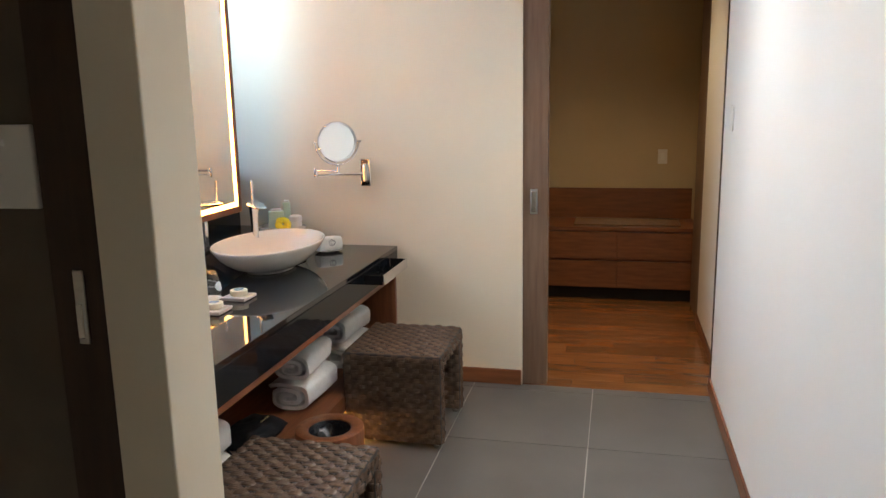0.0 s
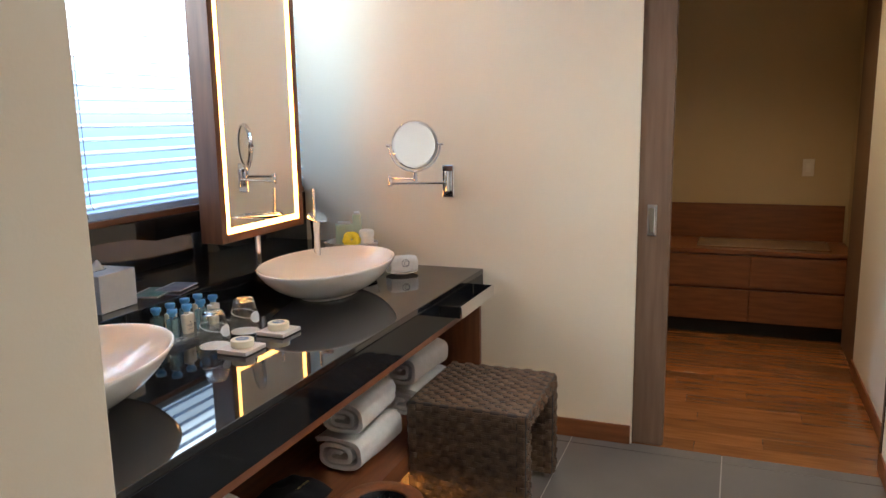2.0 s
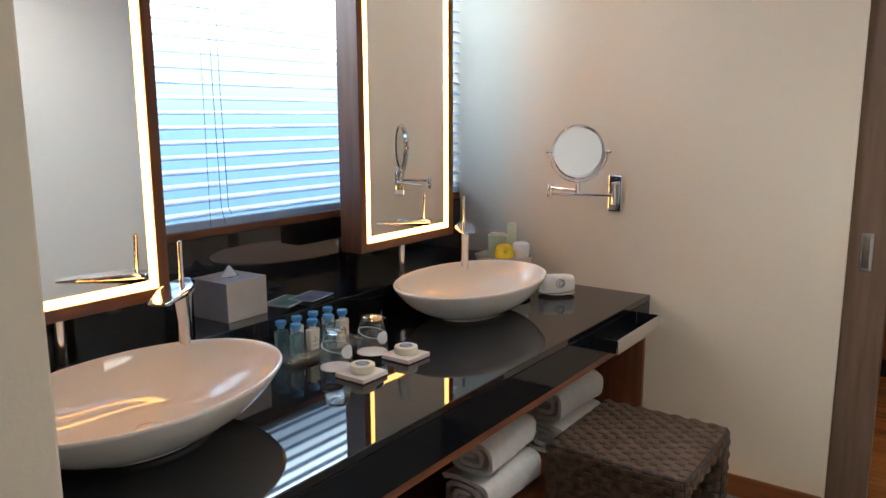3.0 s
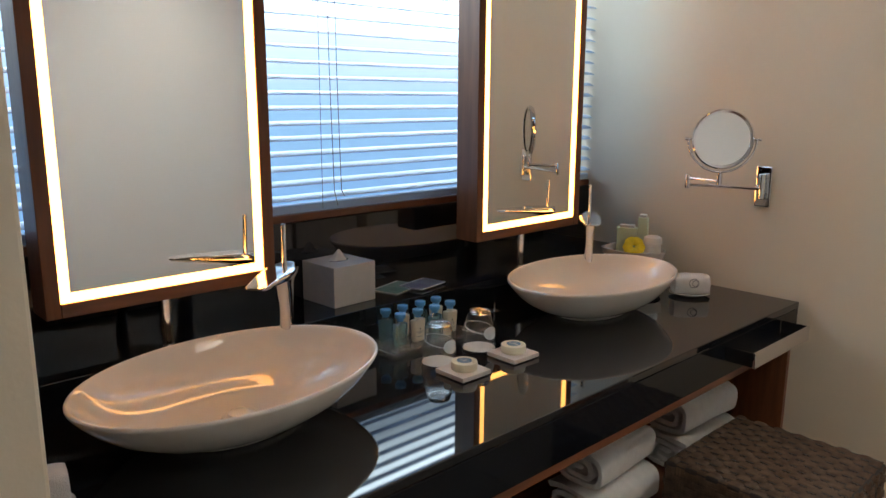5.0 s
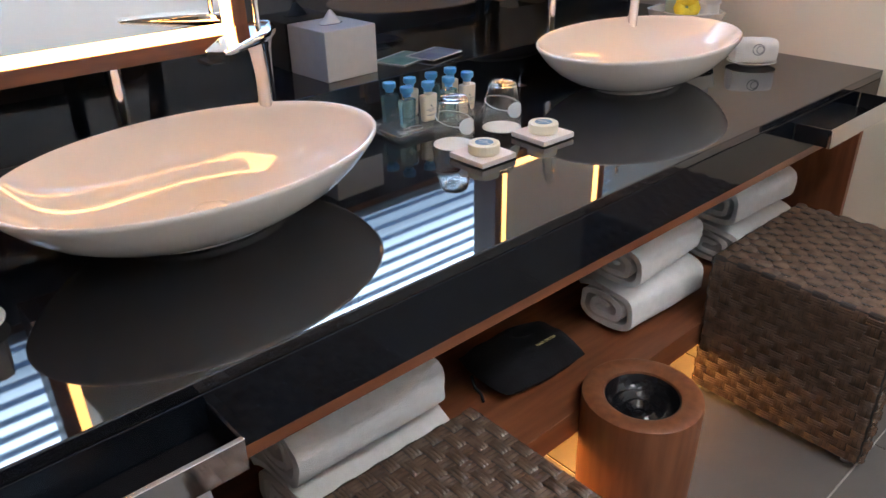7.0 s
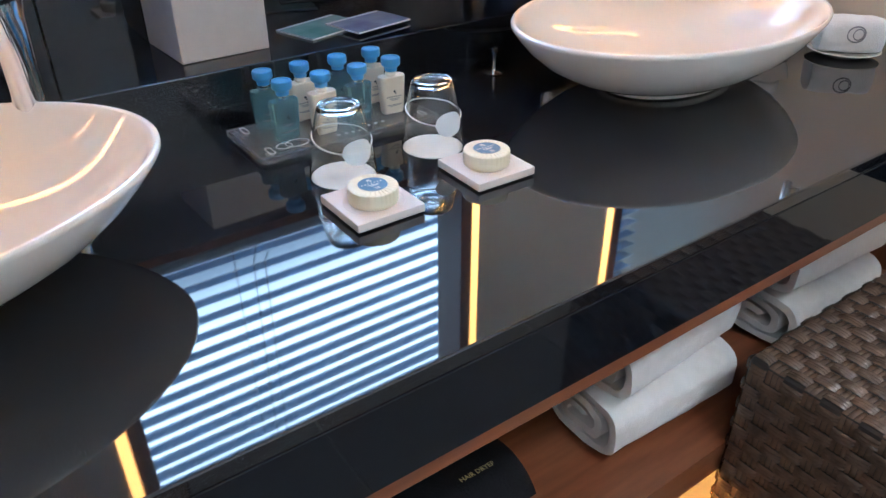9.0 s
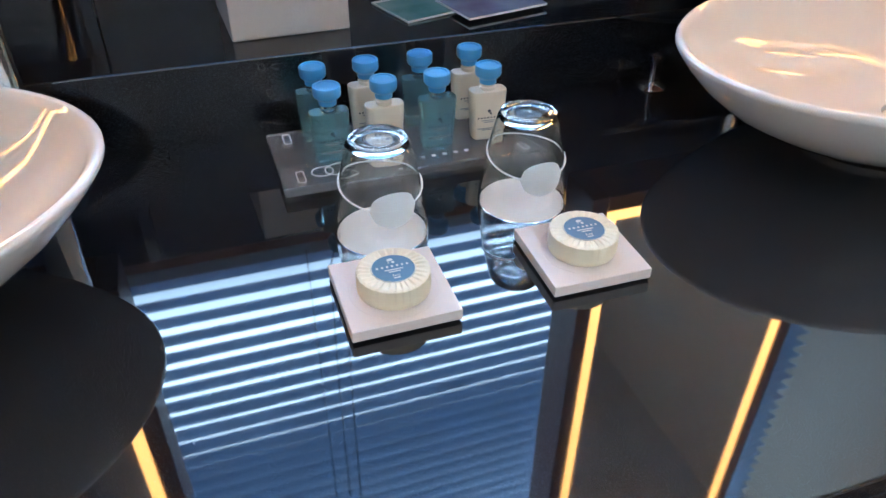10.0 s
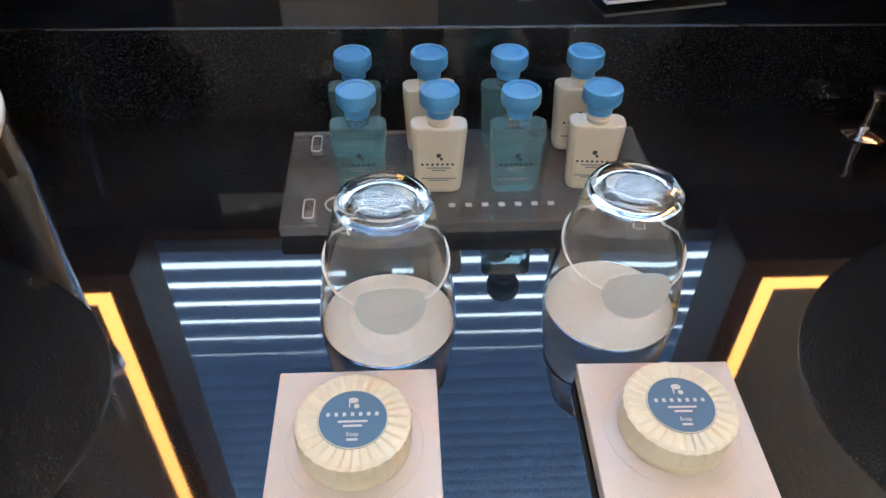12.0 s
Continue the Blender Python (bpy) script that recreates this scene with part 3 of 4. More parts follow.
SHELF = 0.2255
towel(-1.226, 3.555, SHELF, 0.225, 0.142, 0.33, 1, -2)
towel(-1.226, 3.550, SHELF + 0.138, 0.205, 0.132, 0.31, 2, 3)
towel(-1.226, 4.095, SHELF, 0.225, 0.142, 0.34, 3, 0)
towel(-1.232, 4.090, SHELF + 0.138, 0.205, 0.132, 0.33, 4, -3)
towel(-1.226, 2.555, SHELF, 0.225, 0.142, 0.36, 5, 2)
towel(-1.226, 2.550, SHELF + 0.138, 0.215, 0.132, 0.35, 6, 0)
towel(-1.226, 2.080, SHELF, 0.225, 0.142, 0.30, 7, -2)
towel(-1.232, 2.080, SHELF + 0.138, 0.205, 0.132, 0.30, 8, 1)


def black_pouch():
    bm = bmesh.new()
    n = 20
    grid = {}
    for s in (1, -1):
        for i in range(n + 1):
            for j in range(n + 1):
                u, v = -1 + 2 * i / n, -1 + 2 * j / n
                if s == -1 and (abs(u) == 1 or abs(v) == 1):
                    grid[s, i, j] = grid[1, i, j]
                    continue
                puff = (1 - u ** 4) * (1 - v ** 4)
                z = 0.038 + s * 0.036 * puff ** 0.6 + (0.022 * noise.noise(Vector((u * 2.6, v * 2.3, s))) if s > 0 else 0) * puff
                x = 0.105 * u * (1 - 0.10 * abs(v)) + 0.006 * noise.noise(Vector((v * 3, u, 5)))
                y = 0.150 * v * (1 - 0.12 * u * u)
                grid[s, i, j] = bm.verts.new((x, y, max(0.001, z - 0.006 * abs(u))))
        for i in range(n):
            for j in range(n):
                q = [grid[s, i, j], grid[s, i + 1, j], grid[s, i + 1, j + 1], grid[s, i, j + 1]]
                if len(set(q)) == 4:
                    bm.faces.new(q if s > 0 else q[::-1])
    t = thing("hair_dryer_bag", "black velvet drawstring bag with gold stitched mark", "bag", pose(-1.262, 3.10, SHELF, 0, 0, -4))
    part("bag", bm, BLACK_CLOTH, t)
    lettering("HAIR DRYER", 0.0135, GOLD, t, pose(0.034, 0.050, 0.0775, 0, 4, 96), "stitched_words")
    part("drawstring", tube([(-0.02, -0.150, 0.03), (0.01, -0.165, 0.02), (0.03, -0.162, 0.012), (0.05, -0.172, 0.006)], 0.004, 8), BLACK_CLOTH, t)
    return t


black_pouch()


def waste_bin():
    t = thing("waste_bin", "round brown wooden waste bin with black liner", "bin", pose(-0.953, 3.175, 0))
    prof = [(0.0, 0.0), (0.132, 0.0), (0.136, 0.004), (0.140, 0.268), (0.138, 0.278), (0.130, 0.282), (0.098, 0.280), (0.089, 0.275), (0.086, 0.262), (0.086, 0.03), (0.0, 0.03)]
    part("body", lathe(prof, 56), WOOD_V, t)

    def crumple(k, a):
        return 0.05 * noise.noise(Vector((math.cos(a) * 3, math.sin(a) * 3, k * 0.9))) if k > 0 else 0
    liner = [(0.0855, 0.271), (0.080, 0.262), (0.076, 0.245), (0.068, 0.238), (0.058, 0.243), (0.045, 0.228), (0.030, 0.236), (0.015, 0.222), (0.0, 0.226)]
    part("liner", lathe(liner, 48, wave=crumple), BLACK_BAG, t, "crumpled black plastic liner")
    return t


waste_bin()


# ---- things on the counter ----
def tissue_box():
    t = thing("tissue_box", "square pale leatherette tissue box on black ledge", "tissue box", pose(-1.833 - 0.0825, 3.038, 0.88, 0, 0, 2.5))
    s = 0.0825
    part("cover", box(-s, s, -s, s, 0, 0.128, 0.003), CARD_GREY, t)
    # flat black disc on the cover paints the dark of the opening
    part("slot_shade", lathe([(0, 0.1282), (0.034, 0.1282), (0.036, 0.1288), (0.034, 0.1292), (0, 0.1292)], 32, 0.5, 1.0), BLACK_GAP, t)

    def fold(k, a):
        return 0.22 * noise.noise(Vector((math.cos(a) * 1.6, math.sin(a) * 1.6, k * 0.7))) + 0.12 * math.sin(3 * a + k)
    bm = lathe([(0.030, 0.1285), (0.027, 0.134), (0.020, 0.142), (0.013, 0.151), (0.007, 0.159), (0.0035, 0.163), (0.0, 0.164)], 36, 0.55, 1.0, wave=fold)
    part("tissue", bm, PAPER, t, "white tissue tuft")
    return t


tissue_box()


def booklet(name, label, x, y, z, turn, material, w=0.15, d=0.105):
    t = thing(name, label, "leaflet", pose(x, y, z, 0, 0, turn))
    part("page_block", box(-d / 2, d / 2, -w / 2, w / 2, 0, 0.003, 0.0005), PAPER, t)
    part("cover", box(-d / 2 + 0.012, d / 2 - 0.001, -w / 2 + 0.001, w / 2 - 0.001, 0.0032, 0.0040, 0), material, t)
    return t


booklet("packet", "flat green printed packet on the black ledge", -1.900, 3.265, 0.8805, 16, GREEN_PRINT)
booklet("packet", "flat violet and white printed packet on ledge", -1.865, 3.350, 0.8850, 12, VIOLET_PRINT, 0.14, 0.10)


def acrylic_tray():
    t = thing("acrylic_tray", "clear acrylic display tray on black counter", "tray", pose(-1.642, 3.146, CTR, 0, 0, 0.3))
    part("slab", box(-0.073, 0.073, -0.169, 0.169, 0.004, 0.0165, 0.002), ACRYLIC, t).visible_shadow = False
    for x in (-0.05, 0.05):
        for y in (-0.145, 0.145):
            part("slot_mark", tube([(x + px, y + py, 0.0168) for px, py in rounded(0.026, 0.009, 0.003, 4)], 0.0006, 5, closed=True), SILVER_INK, t)
            part("pad", lathe([(0, 0.0), (0.006, 0.0), (0.006, 0.0038), (0, 0.0038)], 12, at=(x, y, 0)), RUBBER, t)
    ring = [(0.045 + 0.014 * math.cos(a), -0.095 + 0.020 * math.sin(a), 0.0169) for a in np.linspace(0, 2 * math.pi, 25)[:-1]]
    part("etched_ring", tube(ring, 0.0007, 5, closed=True), SILVER_INK, t)
    ring = [(0.045 + 0.011 * math.cos(a), -0.118 + 0.013 * math.sin(a), 0.0169) for a in np.linspace(0, 2 * math.pi, 25)[:-1]]
    part("etched_ring", tube(ring, 0.0007, 5, closed=True), SILVER_INK, t)
    for k in range(7):
        part("etched_bar", box(0.047, 0.0520, -0.024 + 0.0145 * k, -0.0185 + 0.0145 * k, 0.0166, 0.0170, 0), SILVER_INK, t)
    return t


acrylic_tray()


def bottle(material, kind):
    t = thing("toiletry_bottle", "small %s bottle with round blue cap" % kind, "bottle", group="toiletry bottles")
    secs = []
    for z, w, d in ((0.0, 0.036, 0.016), (0.002, 0.0395, 0.020), (0.006, 0.041, 0.0215), (0.058, 0.0475, 0.0225), (0.0645, 0.0478, 0.0225), (0.0660, 0.0474, 0.0218), (0.0668, 0.0460, 0.0195)):
        secs.append([(px, py, z) for px, py in rounded(d, w, d * 0.36, 5)])
    body = part("body", loft(secs), material, t)
    body.visible_shadow = kind.startswith("cream")
    part("neck", lathe([(0.0, 0.0664), (0.0095, 0.0664), (0.0095, 0.070), (0.0108, 0.0712), (0.0095, 0.0724), (0.0095, 0.079), (0, 0.079)], 24), material if kind.startswith("cream") else GLASS, t)
    part("cap", lathe([(0.0, 0.0755), (0.0105, 0.0755), (0.0108, 0.0815), (0.0155, 0.0855), (0.0165, 0.0875), (0.0165, 0.0965), (0.0158, 0.0985), (0.0125, 0.0990), (0.0115, 0.0978), (0.0, 0.0972)], 32), CAP_BLUE, t, "round blue plastic cap")
    x = 0.01145
    part("emblem", lathe([(0, 0), (0.0022, 0), (0.0022, 0.0003), (0, 0.0003)], 10), DARK_INK, body).matrix_local = pose(x - 0.0001, 0.0, 0.041, 0, 90, 0)
    part("emblem", lathe([(0, 0), (0.0014, 0), (0.0014, 0.0003), (0, 0.0003)], 10), DARK_INK, body).matrix_local = pose(x - 0.0001, 0.0022, 0.0375, 0, 90, 0)
    for k in range(7):
        part("printed_bar", box(x - 0.0002, x + 0.0001, -0.0150 + 0.0043 * k, -0.0130 + 0.0043 * k, 0.0308, 0.0328, 0), DARK_INK, body)
    for z, w, o in ((0.0275, 0.010, 0.0), (0.0250, 0.006, 0.0), (0.0165, 0.015, 0.0), (0.0145, 0.009, 0.0)):
        part("printed_line", box(x - 0.0004, x - 0.0001, -w + o, w + o, z, z + 0.0010, 0), GREY_INK, body)
    return t


gel = bottle(GEL, "teal gel")
lotion = bottle(LOTION, "cream lotion")
TRAY = CTR + 0.0168
gel.matrix_world = pose(-1.621, 3.046, TRAY, 0, 0, 2)
lotion.matrix_world = pose(-1.620, 3.114, TRAY, 0, 0, -1)
copy_thing(gel, pose(-1.618, 3.181, TRAY, 0, 0, 1))
copy_thing(lotion, pose(-1.621, 3.249, TRAY, 0, 0, -4))
copy_thing(gel, pose(-1.683, 3.041, TRAY, 0, 0, 0))
copy_thing(lotion, pose(-1.684, 3.108, TRAY, 0, 0, 3))
copy_thing(gel, pose(-1.683, 3.179, TRAY, 0, 0, -2))
copy_thing(lotion, pose(-1.684, 3.247, TRAY, 0, 0, 2))


def tumbler(x, y, turn):
    t = thing("drinking_glass", "upturned clear tumbler with white paper band", "glass", pose(x, y, CTR, 0, 0, turn), group="upturned tumblers")
    wall = [(0.0520, 0.0012), (0.0506, 0.020), (0.0458, 0.055), (0.0390, 0.088), (0.0346, 0.106)]
    prof = [(0.0508, 0.0012)] + wall + [(0.0332, 0.1115), (0.0308, 0.1150), (0.0270, 0.1162), (0.0238, 0.1148), (0.019, 0.1128), (0.011, 0.1140), (0.0004, 0.1136),
            (0.0004, 0.1090), (0.015, 0.1096), (0.025, 0.1090), (0.0302, 0.1072), (0.0325, 0.1030), (0.0373, 0.0880), (0.0443, 0.055), (0.0494, 0.020), (0.0508, 0.0012)]

    def outside(z):
        return float(np.interp(z, [p[1] for p in wall], [p[0] for p in wall]))
    bm = lathe(prof, 56)
    bmesh.ops.remove_doubles(bm, verts=bm.verts[:], dist=1e-5)
    part("glass", bm, GLASS, t).visible_shadow = False
    part("paper_coaster", lathe([(0, 0.0002), (0.0495, 0.0002), (0.0495, 0.0010), (0, 0.0010)], 48), PAPER, t, "round white paper coaster")
    band = []
    for i in range(48):
        a = 2 * math.pi * i / 48
        z = 0.064 - 0.010 * math.cos(a)
        r = outside(z) + 0.0006
        band.append((r * math.cos(a), r * math.sin(a), z))
    part("paper_band", tube(band, 0.0010, 6, closed=True), THIN_PAPER, t)
    bm = bmesh.new()
    rows = []
    for i in range(13):
        row = []
        u = -1 + i / 6
        hh = 0.0185 * math.sqrt(max(0.0, 1 - u * u)) + 0.0006
        for j in range(7):
            v = -1 + j / 3
            z = 0.054 + v * hh
            r = outside(z) + 0.0014
            a = u * 0.0265 / r
            row.append(bm.verts.new((r * math.cos(a), r * math.sin(a), z)))
        rows.append(row)
    for p, q in zip(rows, rows[1:]):
        for j in range(6):
            bm.faces.new((p[j], p[j + 1], q[j + 1], q[j]))
    bmesh.ops.solidify(bm, geom=bm.faces[:], thickness=0.0006)
    part("paper_tag", bm, THIN_PAPER, t, "oval white paper tag")
    return t


tumbler(-1.478, 3.070, 4)
tumbler(-1.487, 3.243, 2)


def soap_on_dish(x, y, turn, sx, sy):
    d = thing("soap_dish", "square matt white stoneware soap dish", "dish", pose(x, y, CTR, 0, 0, turn), group="soap dishes")
    s = 0.0535
    bm = box(-s, s, -s, s, 0.003, 0.0155, 0.0012)
    part("slab", bm, STONE_DISH, d)
    part("foot", box(-s + 0.008, s - 0.008, -s + 0.008, s - 0.008, 0, 0.0029, 0), STONE_DISH, d)
    ring = [(sx + 0.0435 * math.cos(a), sy + 0.0435 * math.sin(a), 0.0152) for a in np.linspace(0, 2 * math.pi, 49)[:-1]]
    part("rim_line", tube(ring, 0.0007, 6, closed=True), STONE_DISH, d)
    p = pose(x, y, CTR + 0.0158, 0, 0, turn) @ pose(sx, sy, 0) @ Matrix.Diagonal((0.95, 0.95, 0.69, 1))
    t = thing("soap_bar", "round cream pleat-wrapped soap with blue label", "soap", p, group="round soaps")

    def fold(a):
        w = (28 * a + 0.9 * math.sin(3 * a) + 0.5 * math.sin(7 * a)) / (2 * math.pi) % 1
        return 1 - 2 * (w / 0.75 if w < 0.75 else (1 - w) / 0.25)

    def pleat(k, a):
        amount = (0, 0.0, 0.001, 0.002, 0.004, 0.010, 0.012)[min(k, 6)]
        return amount * fold(a)
    prof = [(0.0, 0.0), (0.0345, 0.0), (0.0372, 0.003), (0.0380, 0.012), (0.0378, 0.030), (0.0372, 0.0335), (0.0350, 0.0352)]
    bm = lathe(prof, 336, wave=pleat)
    ring0 = [v for v in bm.verts if abs(v.co.z - 0.0352) < 1e-6]
    prev = ring0
    for r, amp in ((0.031, 0.0011), (0.0265, 0.0012), (0.0225, 0.0003)):
        cur = []
        for i in range(336):
            a = 2 * math.pi * i / 336
            z = 0.0352 + amp * fold(a - (0.035 - r) * 5)
            cur.append(bm.verts.new((r * math.cos(a), r * math.sin(a), z)))
        for i in range(336):
            j = (i + 1) % 336
            bm.faces.new((prev[i], prev[j], cur[j], cur[i]))
        prev = cur
    bm.faces.new(prev)
    part("wrapper", bm, SOAP, t)
    lab = part("label", lathe([(0, 0.0358), (0.0225, 0.0358), (0.0228, 0.0361), (0.0225, 0.0364), (0, 0.0364)], 48), LABEL_BLUE, t, "round blue paper label")
    ring = [(0.0222 * math.cos(a), 0.0222 * math.sin(a), 0.0364) for a in np.linspace(0, 2 * math.pi, 49)[:-1]]
    part("label_edge", tube(ring, 0.0004, 5, closed=True), SOAP, lab)
    part("emblem", lathe([(0, 0.0365), (0.0028, 0.0365), (0.0028, 0.0367), (0, 0.0367)], 12, 0.8, 1.2, at=(-0.0140, 0, 0)), SILVER_INK, lab)
    part("emblem", lathe([(0, 0.0365), (0.0018, 0.0365), (0.0018, 0.0367), (0, 0.0367)], 12, at=(-0.0095, 0.0022, 0)), SILVER_INK, lab)
    part("emblem", box(-0.0125, -0.0085, -0.0028, -0.0020, 0.0365, 0.0367, 0), SILVER_INK, lab)
    for k in range(7):
        part("printed_bar", box(-0.0046, -0.0018, -0.0170 + 0.0052 * k, -0.0148 + 0.0052 * k, 0.0365, 0.0367, 0), SILVER_INK, lab)
    for xx, w in ((0.0015, 0.0095), (0.0048, 0.0060), (0.0150, 0.0035)):
        part("printed_line", box(xx, xx + 0.0016, -w, w, 0.0365, 0.0367, 0), SILVER_INK, lab)
    lettering("Soap", 0.0042, SILVER_INK, lab, pose(0.0118, 0, 0.0366, 0, 0, 90))
    return t


soap_on_dish(-1.360, 3.050, 0, 0.004, 0.000)
soap_on_dish(-1.360, 3.254, -1, 0.001, 0.000)


def drain_knob():
    t = thing("drain_knob", "small chrome pop-up drain knob on counter", "knob", pose(-1.722, 3.562, CTR) @ Matrix.Scale(1.18, 4))
    part("flange", lathe([(0, 0), (0.019, 0), (0.020, 0.002), (0.012, 0.005), (0.004, 0.007), (0, 0.007)], 28), CHROME, t)
    part("stem", lathe([(0.0, 0.007), (0.004, 0.007), (0.0032, 0.022), (0.0036, 0.034), (0.008, 0.040), (0.0085, 0.043), (0.0, 0.0445)], 20), CHROME, t)
    return t


drain_knob()


def wash_cloth(x, y, turn):
    t = thing("wash_cloth", "rolled white face cloth with round stitched mark", "cloth", pose(x, y, CTR, 0, 0, turn) @ Matrix.Diagonal((1.08, 1.05, 1.28, 1)), group="rolled face cloths")
    part("saucer", lathe([(0, 0), (0.040, 0), (0.050, 0.005), (0.064, 0.010), (0.063, 0.012), (0.048, 0.008), (0, 0.007)], 40, 1.0, 1.15), CERAMIC, t, "small white oval dish")
    secs = []
    for i in range(11):
        v = -1 + i / 5
        f = 1 - 0.10 * abs(v) ** 4
        sec = []
        for j in range(22):
            a = 2 * math.pi * j / 22
            c, s = math.cos(a), math.sin(a)
            lump = 0.003 * noise.noise(Vector((c * 1.5, v * 2, s * 1.5)))
            sec.append((0.042 * f * math.copysign(abs(c) ** 0.7, c) + lump, v * 0.062, 0.036 + 0.030 * f * math.copysign(abs(s) ** 0.7, s) + lump))
        secs.append(sec)
    part("cloth", loft(secs), TOWEL, t)
    ring = [(0.0435, 0.002 + 0.017 * math.cos(a), 0.044 + 0.013 * math.sin(a)) for a in np.linspace(0, 2 * math.pi, 33)[:-1]]
    part("stitched_ring", tube(ring, 0.0012, 6, closed=True), GREY_INK, t)
    ring = [(0.0440, 0.006 + 0.010 * math.cos(a), 0.044 + 0.009 * math.sin(a)) for a in np.linspace(0, 2 * math.pi, 33)[:-1]]
    part("stitched_ring", tube(ring, 0.0010, 6, closed=True), GREY_INK, t)
    return t


wash_cloth(-1.365, 4.275, -46)
wash_cloth(-1.385, 1.985, -10)


def amenity_bowl():
    x, y = -1.675, 4.362
    t = thing("amenity_bowl", "white cloth-lined bowl near the corner of counter", "bowl", pose(x, y, CTR))

    def drape(k, a):
        return 0.06 * math.sin(5 * a + 1) if k in (3, 4, 5) else 0
    part("bowl", lathe([(0, 0.0), (0.055, 0.0), (0.070, 0.03), (0.098, 0.100), (0.104, 0.125), (0.096, 0.125), (0.088, 0.09), (0.06, 0.064), (0, 0.062)], 60, 1.28, 1.08, wave=drape), CERAMIC, t)
    part("dark_band", lathe([(0.074, 0.035), (0.080, 0.036), (0.0985, 0.085), (0.0925, 0.087)], 60, 1.285, 1.085), BLACK_CLOTH, t, "dark cloth band")
    for dx, dy, h, w, turn, name in ((-0.040, 0.010, 0.145, 0.085, -62, "carton"), (0.012, 0.050, 0.190, 0.040, -70, "tube")):
        ob = thing(name, "pale green amenity %s standing in the bowl" % name, "toiletry", pose(x + dx, y + dy, CTR + 0.064, 0, 5, turn))
        part("pack", box(-0.016, 0.016, -w / 2, w / 2, 0, h, 0.003), PALE_GREEN, ob)
        part("lid", box(-0.012, 0.012, -w * 0.36, w * 0.36, h + 0.0005, h + 0.012, 0.003), PLASTIC, ob)
    jar = thing("jar", "small white jar standing in the bowl", "jar", pose(x + 0.070, y + 0.030, CTR + 0.0642))
    part("jar_body", lathe([(0, 0), (0.030, 0), (0.034, 0.006), (0.034, 0.078), (0.030, 0.085), (0, 0.085)], 32), PLASTIC, jar)
    part("lid", lathe([(0, 0.0852), (0.037, 0.0852), (0.038, 0.092), (0.035, 0.112), (0.022, 0.118), (0, 0.118)], 12), PAPER, jar)
    fl = thing("flower", "yellow flower lying at the bowl's rim", "flower", pose(x + 0.020, y - 0.030, CTR + 0.138, 0, 55, -55) @ Matrix.Scale(1.25, 4))
    for k in range(5):
        a = radians(72 * k)
        secs = []
        for u in np.linspace(0, 1, 7):
            w = 0.004 + 0.016 * math.sin(math.pi * min(1, u * 0.85 + 0.05))
            c = Vector((math.cos(a), math.sin(a), 0)) * (0.004 + 0.032 * u) + Vector((0, 0, 0.012 * u * (1 - u) * 2))
            side = Vector((-math.sin(a), math.cos(a), 0)) * w
            secs.append([c - side, c - side * 0.4 - Vector((0, 0, 0.002)), c + side * 0.4 - Vector((0, 0, 0.002)), c + side, c + side * 0.4 + Vector((0, 0, 0.001)), c - side * 0.4 + Vector((0, 0, 0.001))])
        part("petal", loft(secs), YELLOW, fl)
    return t


amenity_bowl()


def shaving_mirror():
    t = thing("magnifying_mirror", "round chrome swing-arm magnifying mirror on cream wall", "mirror")
    yw = FAR - 0.001
    part("wall_plate", box(-1.238, -1.178, yw - 0.012, yw, 1.118, 1.272, 0.005, 3), CHROME, t)
    part("pivot", lathe([(0, 0), (0.011, 0), (0.012, 0.003), (0.012, 0.092), (0.011, 0.095), (0, 0.095)], 24, at=(-1.205, yw - 0.030, 1.148)), CHROME, t)
    part("bracket", box(-1.216, -1.194, yw - 0.030, yw - 0.013, 1.165, 1.225, 0.003), CHROME, t)
    ya, yb = yw - 0.032, yw - 0.10
    part("arm", tube([(-1.205, ya, 1.188), (-1.462, yb, 1.188)], 0.006, 14), CHROME, t)
    part("elbow", lathe([(0, 0), (0.010, 0), (0.011, 0.003), (0.011, 0.050), (0.010, 0.053), (0, 0.053)], 24, at=(-1.466, yb, 1.174)), CHROME, t)
    part("arm", tube([(-1.464, yb, 1.213), (-1.325, yb - 0.03, 1.213)], 0.006, 14), CHROME, t)
    part("post", lathe([(0, 0), (0.010, 0), (0.010, 0.040), (0.006, 0.044), (0, 0.044)], 20, at=(-1.323, yb - 0.03, 1.202)), CHROME, t)
    c = Vector((-1.322, yb - 0.03, 1.371))
    turn = Matrix.Rotation(radians(39), 4, "Z")
    yoke = [c + turn @ Vector((0.1225 * math.cos(a), 0, 0.1225 * math.sin(a))) for a in np.linspace(math.pi, 2 * math.pi, 33)]
    part("yoke", tube(yoke, 0.0042, 12), CHROME, t)
    for s in (-1, 1):
        part("thumb_screw", tube([c + turn @ Vector((s * k, 0, 0)) for k in (0.108, 0.128, 0.129, 0.136)], [0.004, 0.004, 0.007, 0.007], 12), CHROME, t)
    head = part("mirror_rim", lathe([(0.098, 0.010), (0.106, 0.012), (0.111, 0.006), (0.111, -0.006), (0.106, -0.012), (0.0, -0.014), (0.0, -0.010), (0.098, -0.006)], 64), CHROME, t)
    head.matrix_local = Matrix.Translation(c) @ turn @ pose(0, 0, 0, 90, 0, 0)
    glass = part("mirror_face", lathe([(0.0, 0.0035), (0.05, 0.0042), (0.0978, 0.0065), (0.0978, 0.0040), (0.0, 0.0010)], 64), MIRROR, t, "concave mirror glass")
    glass.matrix_local = Matrix.Translation(c) @ turn @ pose(0, 0, 0, 90, 0, 0)
    return t


shaving_mirror()

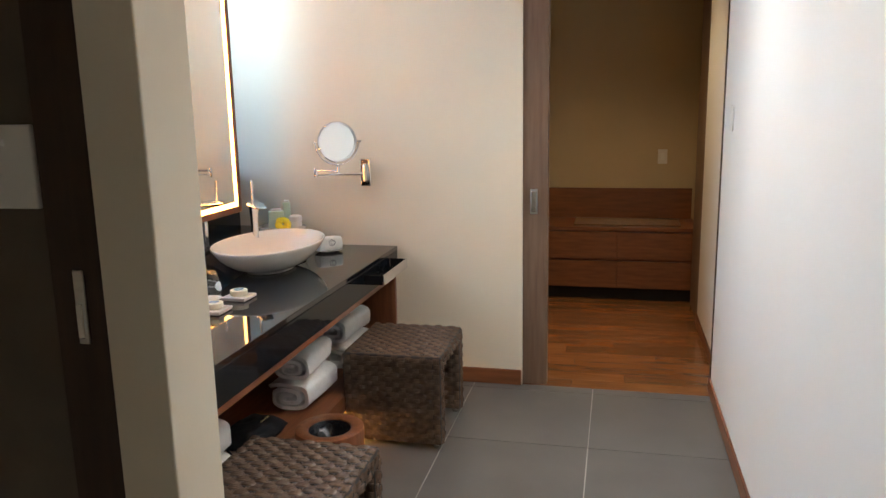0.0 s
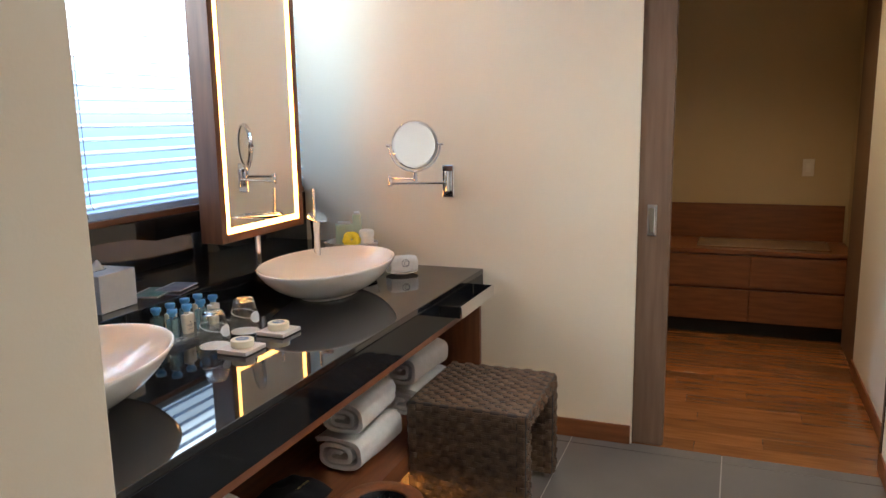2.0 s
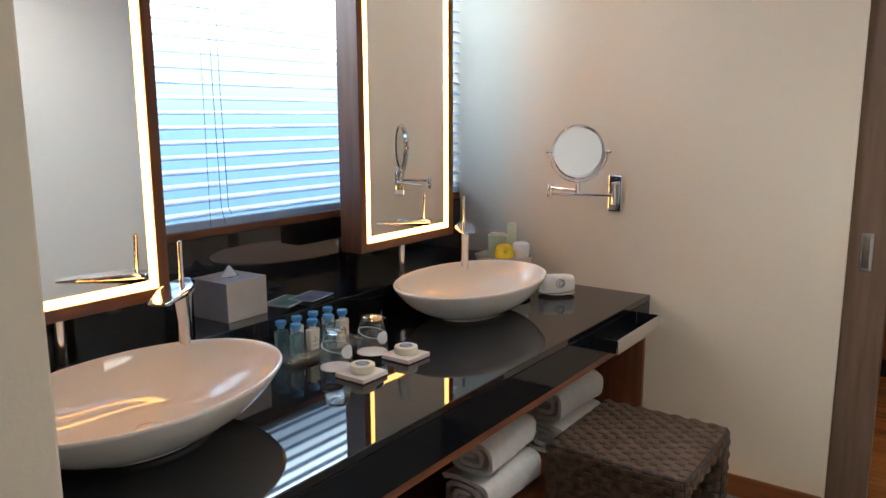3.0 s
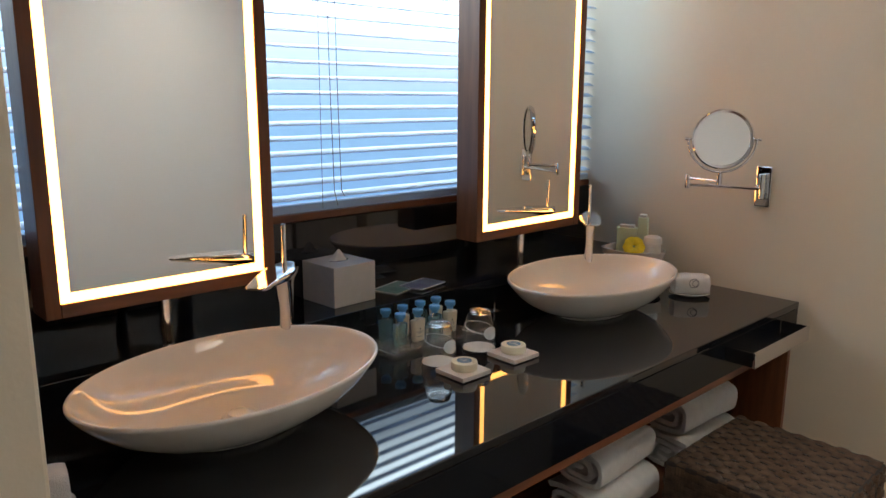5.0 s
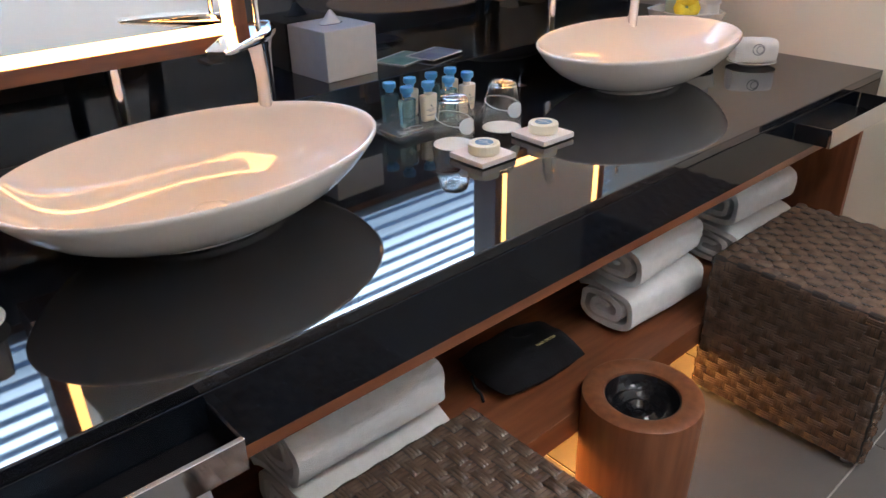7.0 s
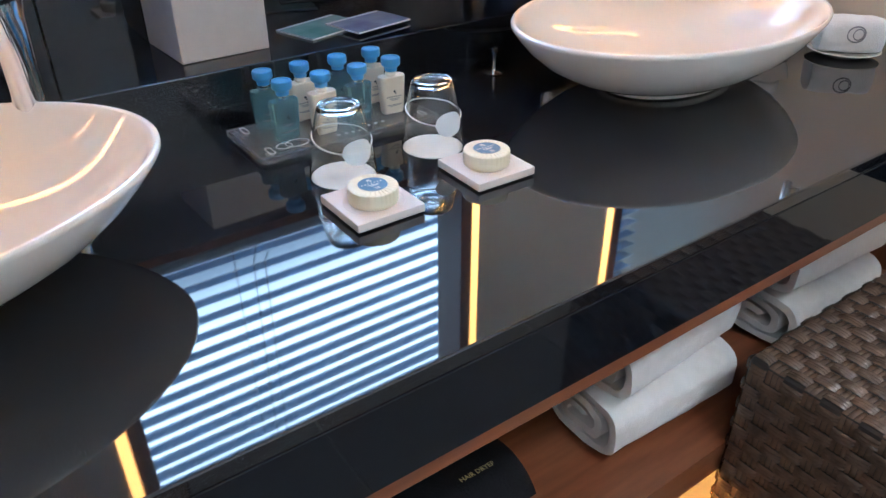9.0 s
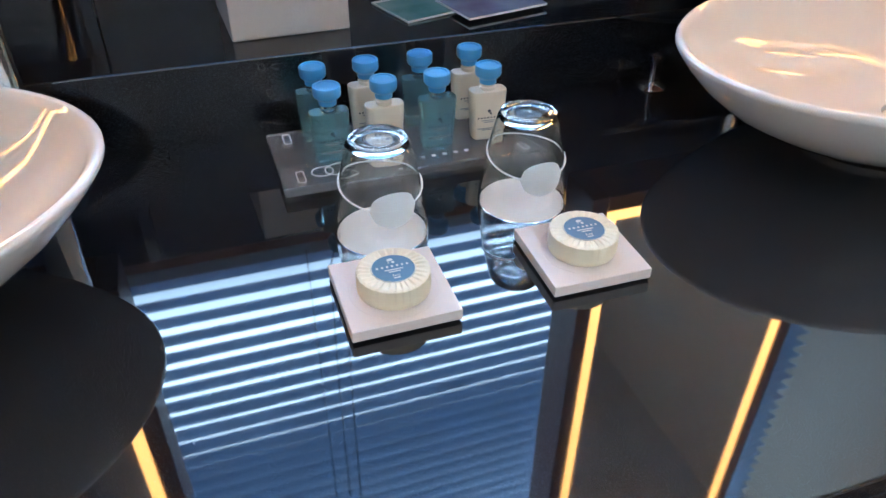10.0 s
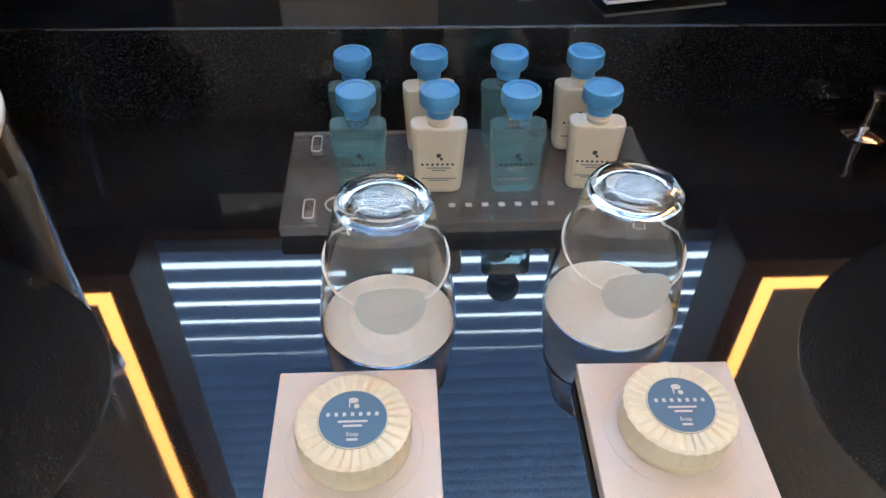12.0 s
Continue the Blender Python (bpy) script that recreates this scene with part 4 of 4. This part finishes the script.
# ---- closet room ----
def bench():
    x0, x1, y0, y1 = -0.425, 0.780, 6.42, 6.935
    t = thing("luggage_bench", "brown wooden luggage bench with drawers and slatted top", "bench")
    part("plinth", box(x0 + 0.03, x1 - 0.03, y0 + 0.05, y1, 0, 0.098, 0), BLACK_GAP, t)
    part("carcass", box(x0, x1, y0 + 0.022, y1, 0.10, 0.565, 0.002), WOOD_X, t)
    xm = (x0 + x1) / 2
    for a, b in ((x0 + 0.002, xm - 0.004), (xm + 0.004, x1 - 0.002)):
        for c, d in ((0.105, 0.322), (0.338, 0.555)):
            part("drawer_front", box(a, b, y0, y0 + 0.021, c, d, 0.002), WOOD_X, t)
    part("top", box(x0, x1, y0 - 0.010, y1, 0.567, 0.592, 0.002), WOOD_X, t)
    for k in range(9):
        y = y0 + 0.075 + 0.040 * k
        part("slat", box(x0 + 0.26, x1 - 0.12, y, y + 0.020, 0.5925, 0.604, 0.003), BRASS, t, "satin metal strip")
    part("back_panel", box(x0 + 0.02, x1 - 0.01, y1 - 0.018, y1, 0.593, 0.845, 0.002), WOOD_X, t)
    return t


bench()
sock = thing("wall_socket", "small white wall socket above the bench", "socket")
part("plate", box(0.49, 0.565, 6.943, 6.950, 1.045, 1.165, 0.003), PLASTIC, sock)
part("insert", box(0.512, 0.543, 6.940, 6.9425, 1.075, 1.135, 0.002), PAPER, sock)

# unseen downlights: three added to fill the bathroom, one inferred from closet glints
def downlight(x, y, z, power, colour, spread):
    t = thing("downlight", "unseen recessed ceiling downlight", "lamp", pose(x, y, z))
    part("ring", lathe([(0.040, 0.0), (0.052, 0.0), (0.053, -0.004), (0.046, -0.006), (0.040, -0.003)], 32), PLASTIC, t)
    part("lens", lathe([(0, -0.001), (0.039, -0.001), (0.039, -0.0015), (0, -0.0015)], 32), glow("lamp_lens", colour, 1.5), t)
    data = bpy.data.lights.new("unseen_downlight_lamp", "SPOT")
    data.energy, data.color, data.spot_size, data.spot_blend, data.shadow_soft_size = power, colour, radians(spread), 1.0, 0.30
    ob = new("unseen_downlight_lamp", data)
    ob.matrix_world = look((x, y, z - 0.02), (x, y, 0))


# the first three are made up to brighten the bathroom
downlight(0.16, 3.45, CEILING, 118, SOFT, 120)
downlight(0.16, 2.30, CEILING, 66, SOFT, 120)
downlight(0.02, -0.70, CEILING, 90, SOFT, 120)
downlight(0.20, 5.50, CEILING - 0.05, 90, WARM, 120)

# ---- floor pieces ----
def floor_tiles():
    x_lines = [0.062 + 0.662 * k for k in range(-4, 3)]
    y_lines = [3.757 + 0.660 * k for k in range(-9, 2)] + [4.50]
    for xa, xb in zip(x_lines, x_lines[1:]):
        for ya, yb in zip(y_lines, y_lines[1:]):
            a, b = max(xa, -1.70) + 0.0022, min(xb, RIGHT - 0.001) - 0.0022
            c, d = max(ya, -1.6) + 0.0022, yb - 0.0022
            if b - a > 0.03 and d - c > 0.02:
                part("tile", box(a, b, c, d, -0.012, 0.0, 0.0012, 1), TILE, base)


def floor_boards():
    sheet = structure("floor_closet", "glossy reddish brown wooden floorboards in closet room", "floor", box(-0.56, 0.95, 4.501, 7.0, -0.06, -0.006, 0), BLACK_GAP)
    y, k = 4.502, 0
    rnd = random.Random(3)
    while y < 6.95:
        cuts = [-0.56, rnd.uniform(-0.25, 0.55), 0.90]
        for a, b in zip(cuts, cuts[1:]):
            part("floorboard", box(a + 0.0006, b - 0.0006, y + 0.0007, y + 0.1193, -0.014, -0.001 + rnd.uniform(-0.0004, 0.0004), 0.0012, 1), FLOOR_WOOD, sheet)
        y += 0.12
        k += 1


floor_tiles()
floor_boards()
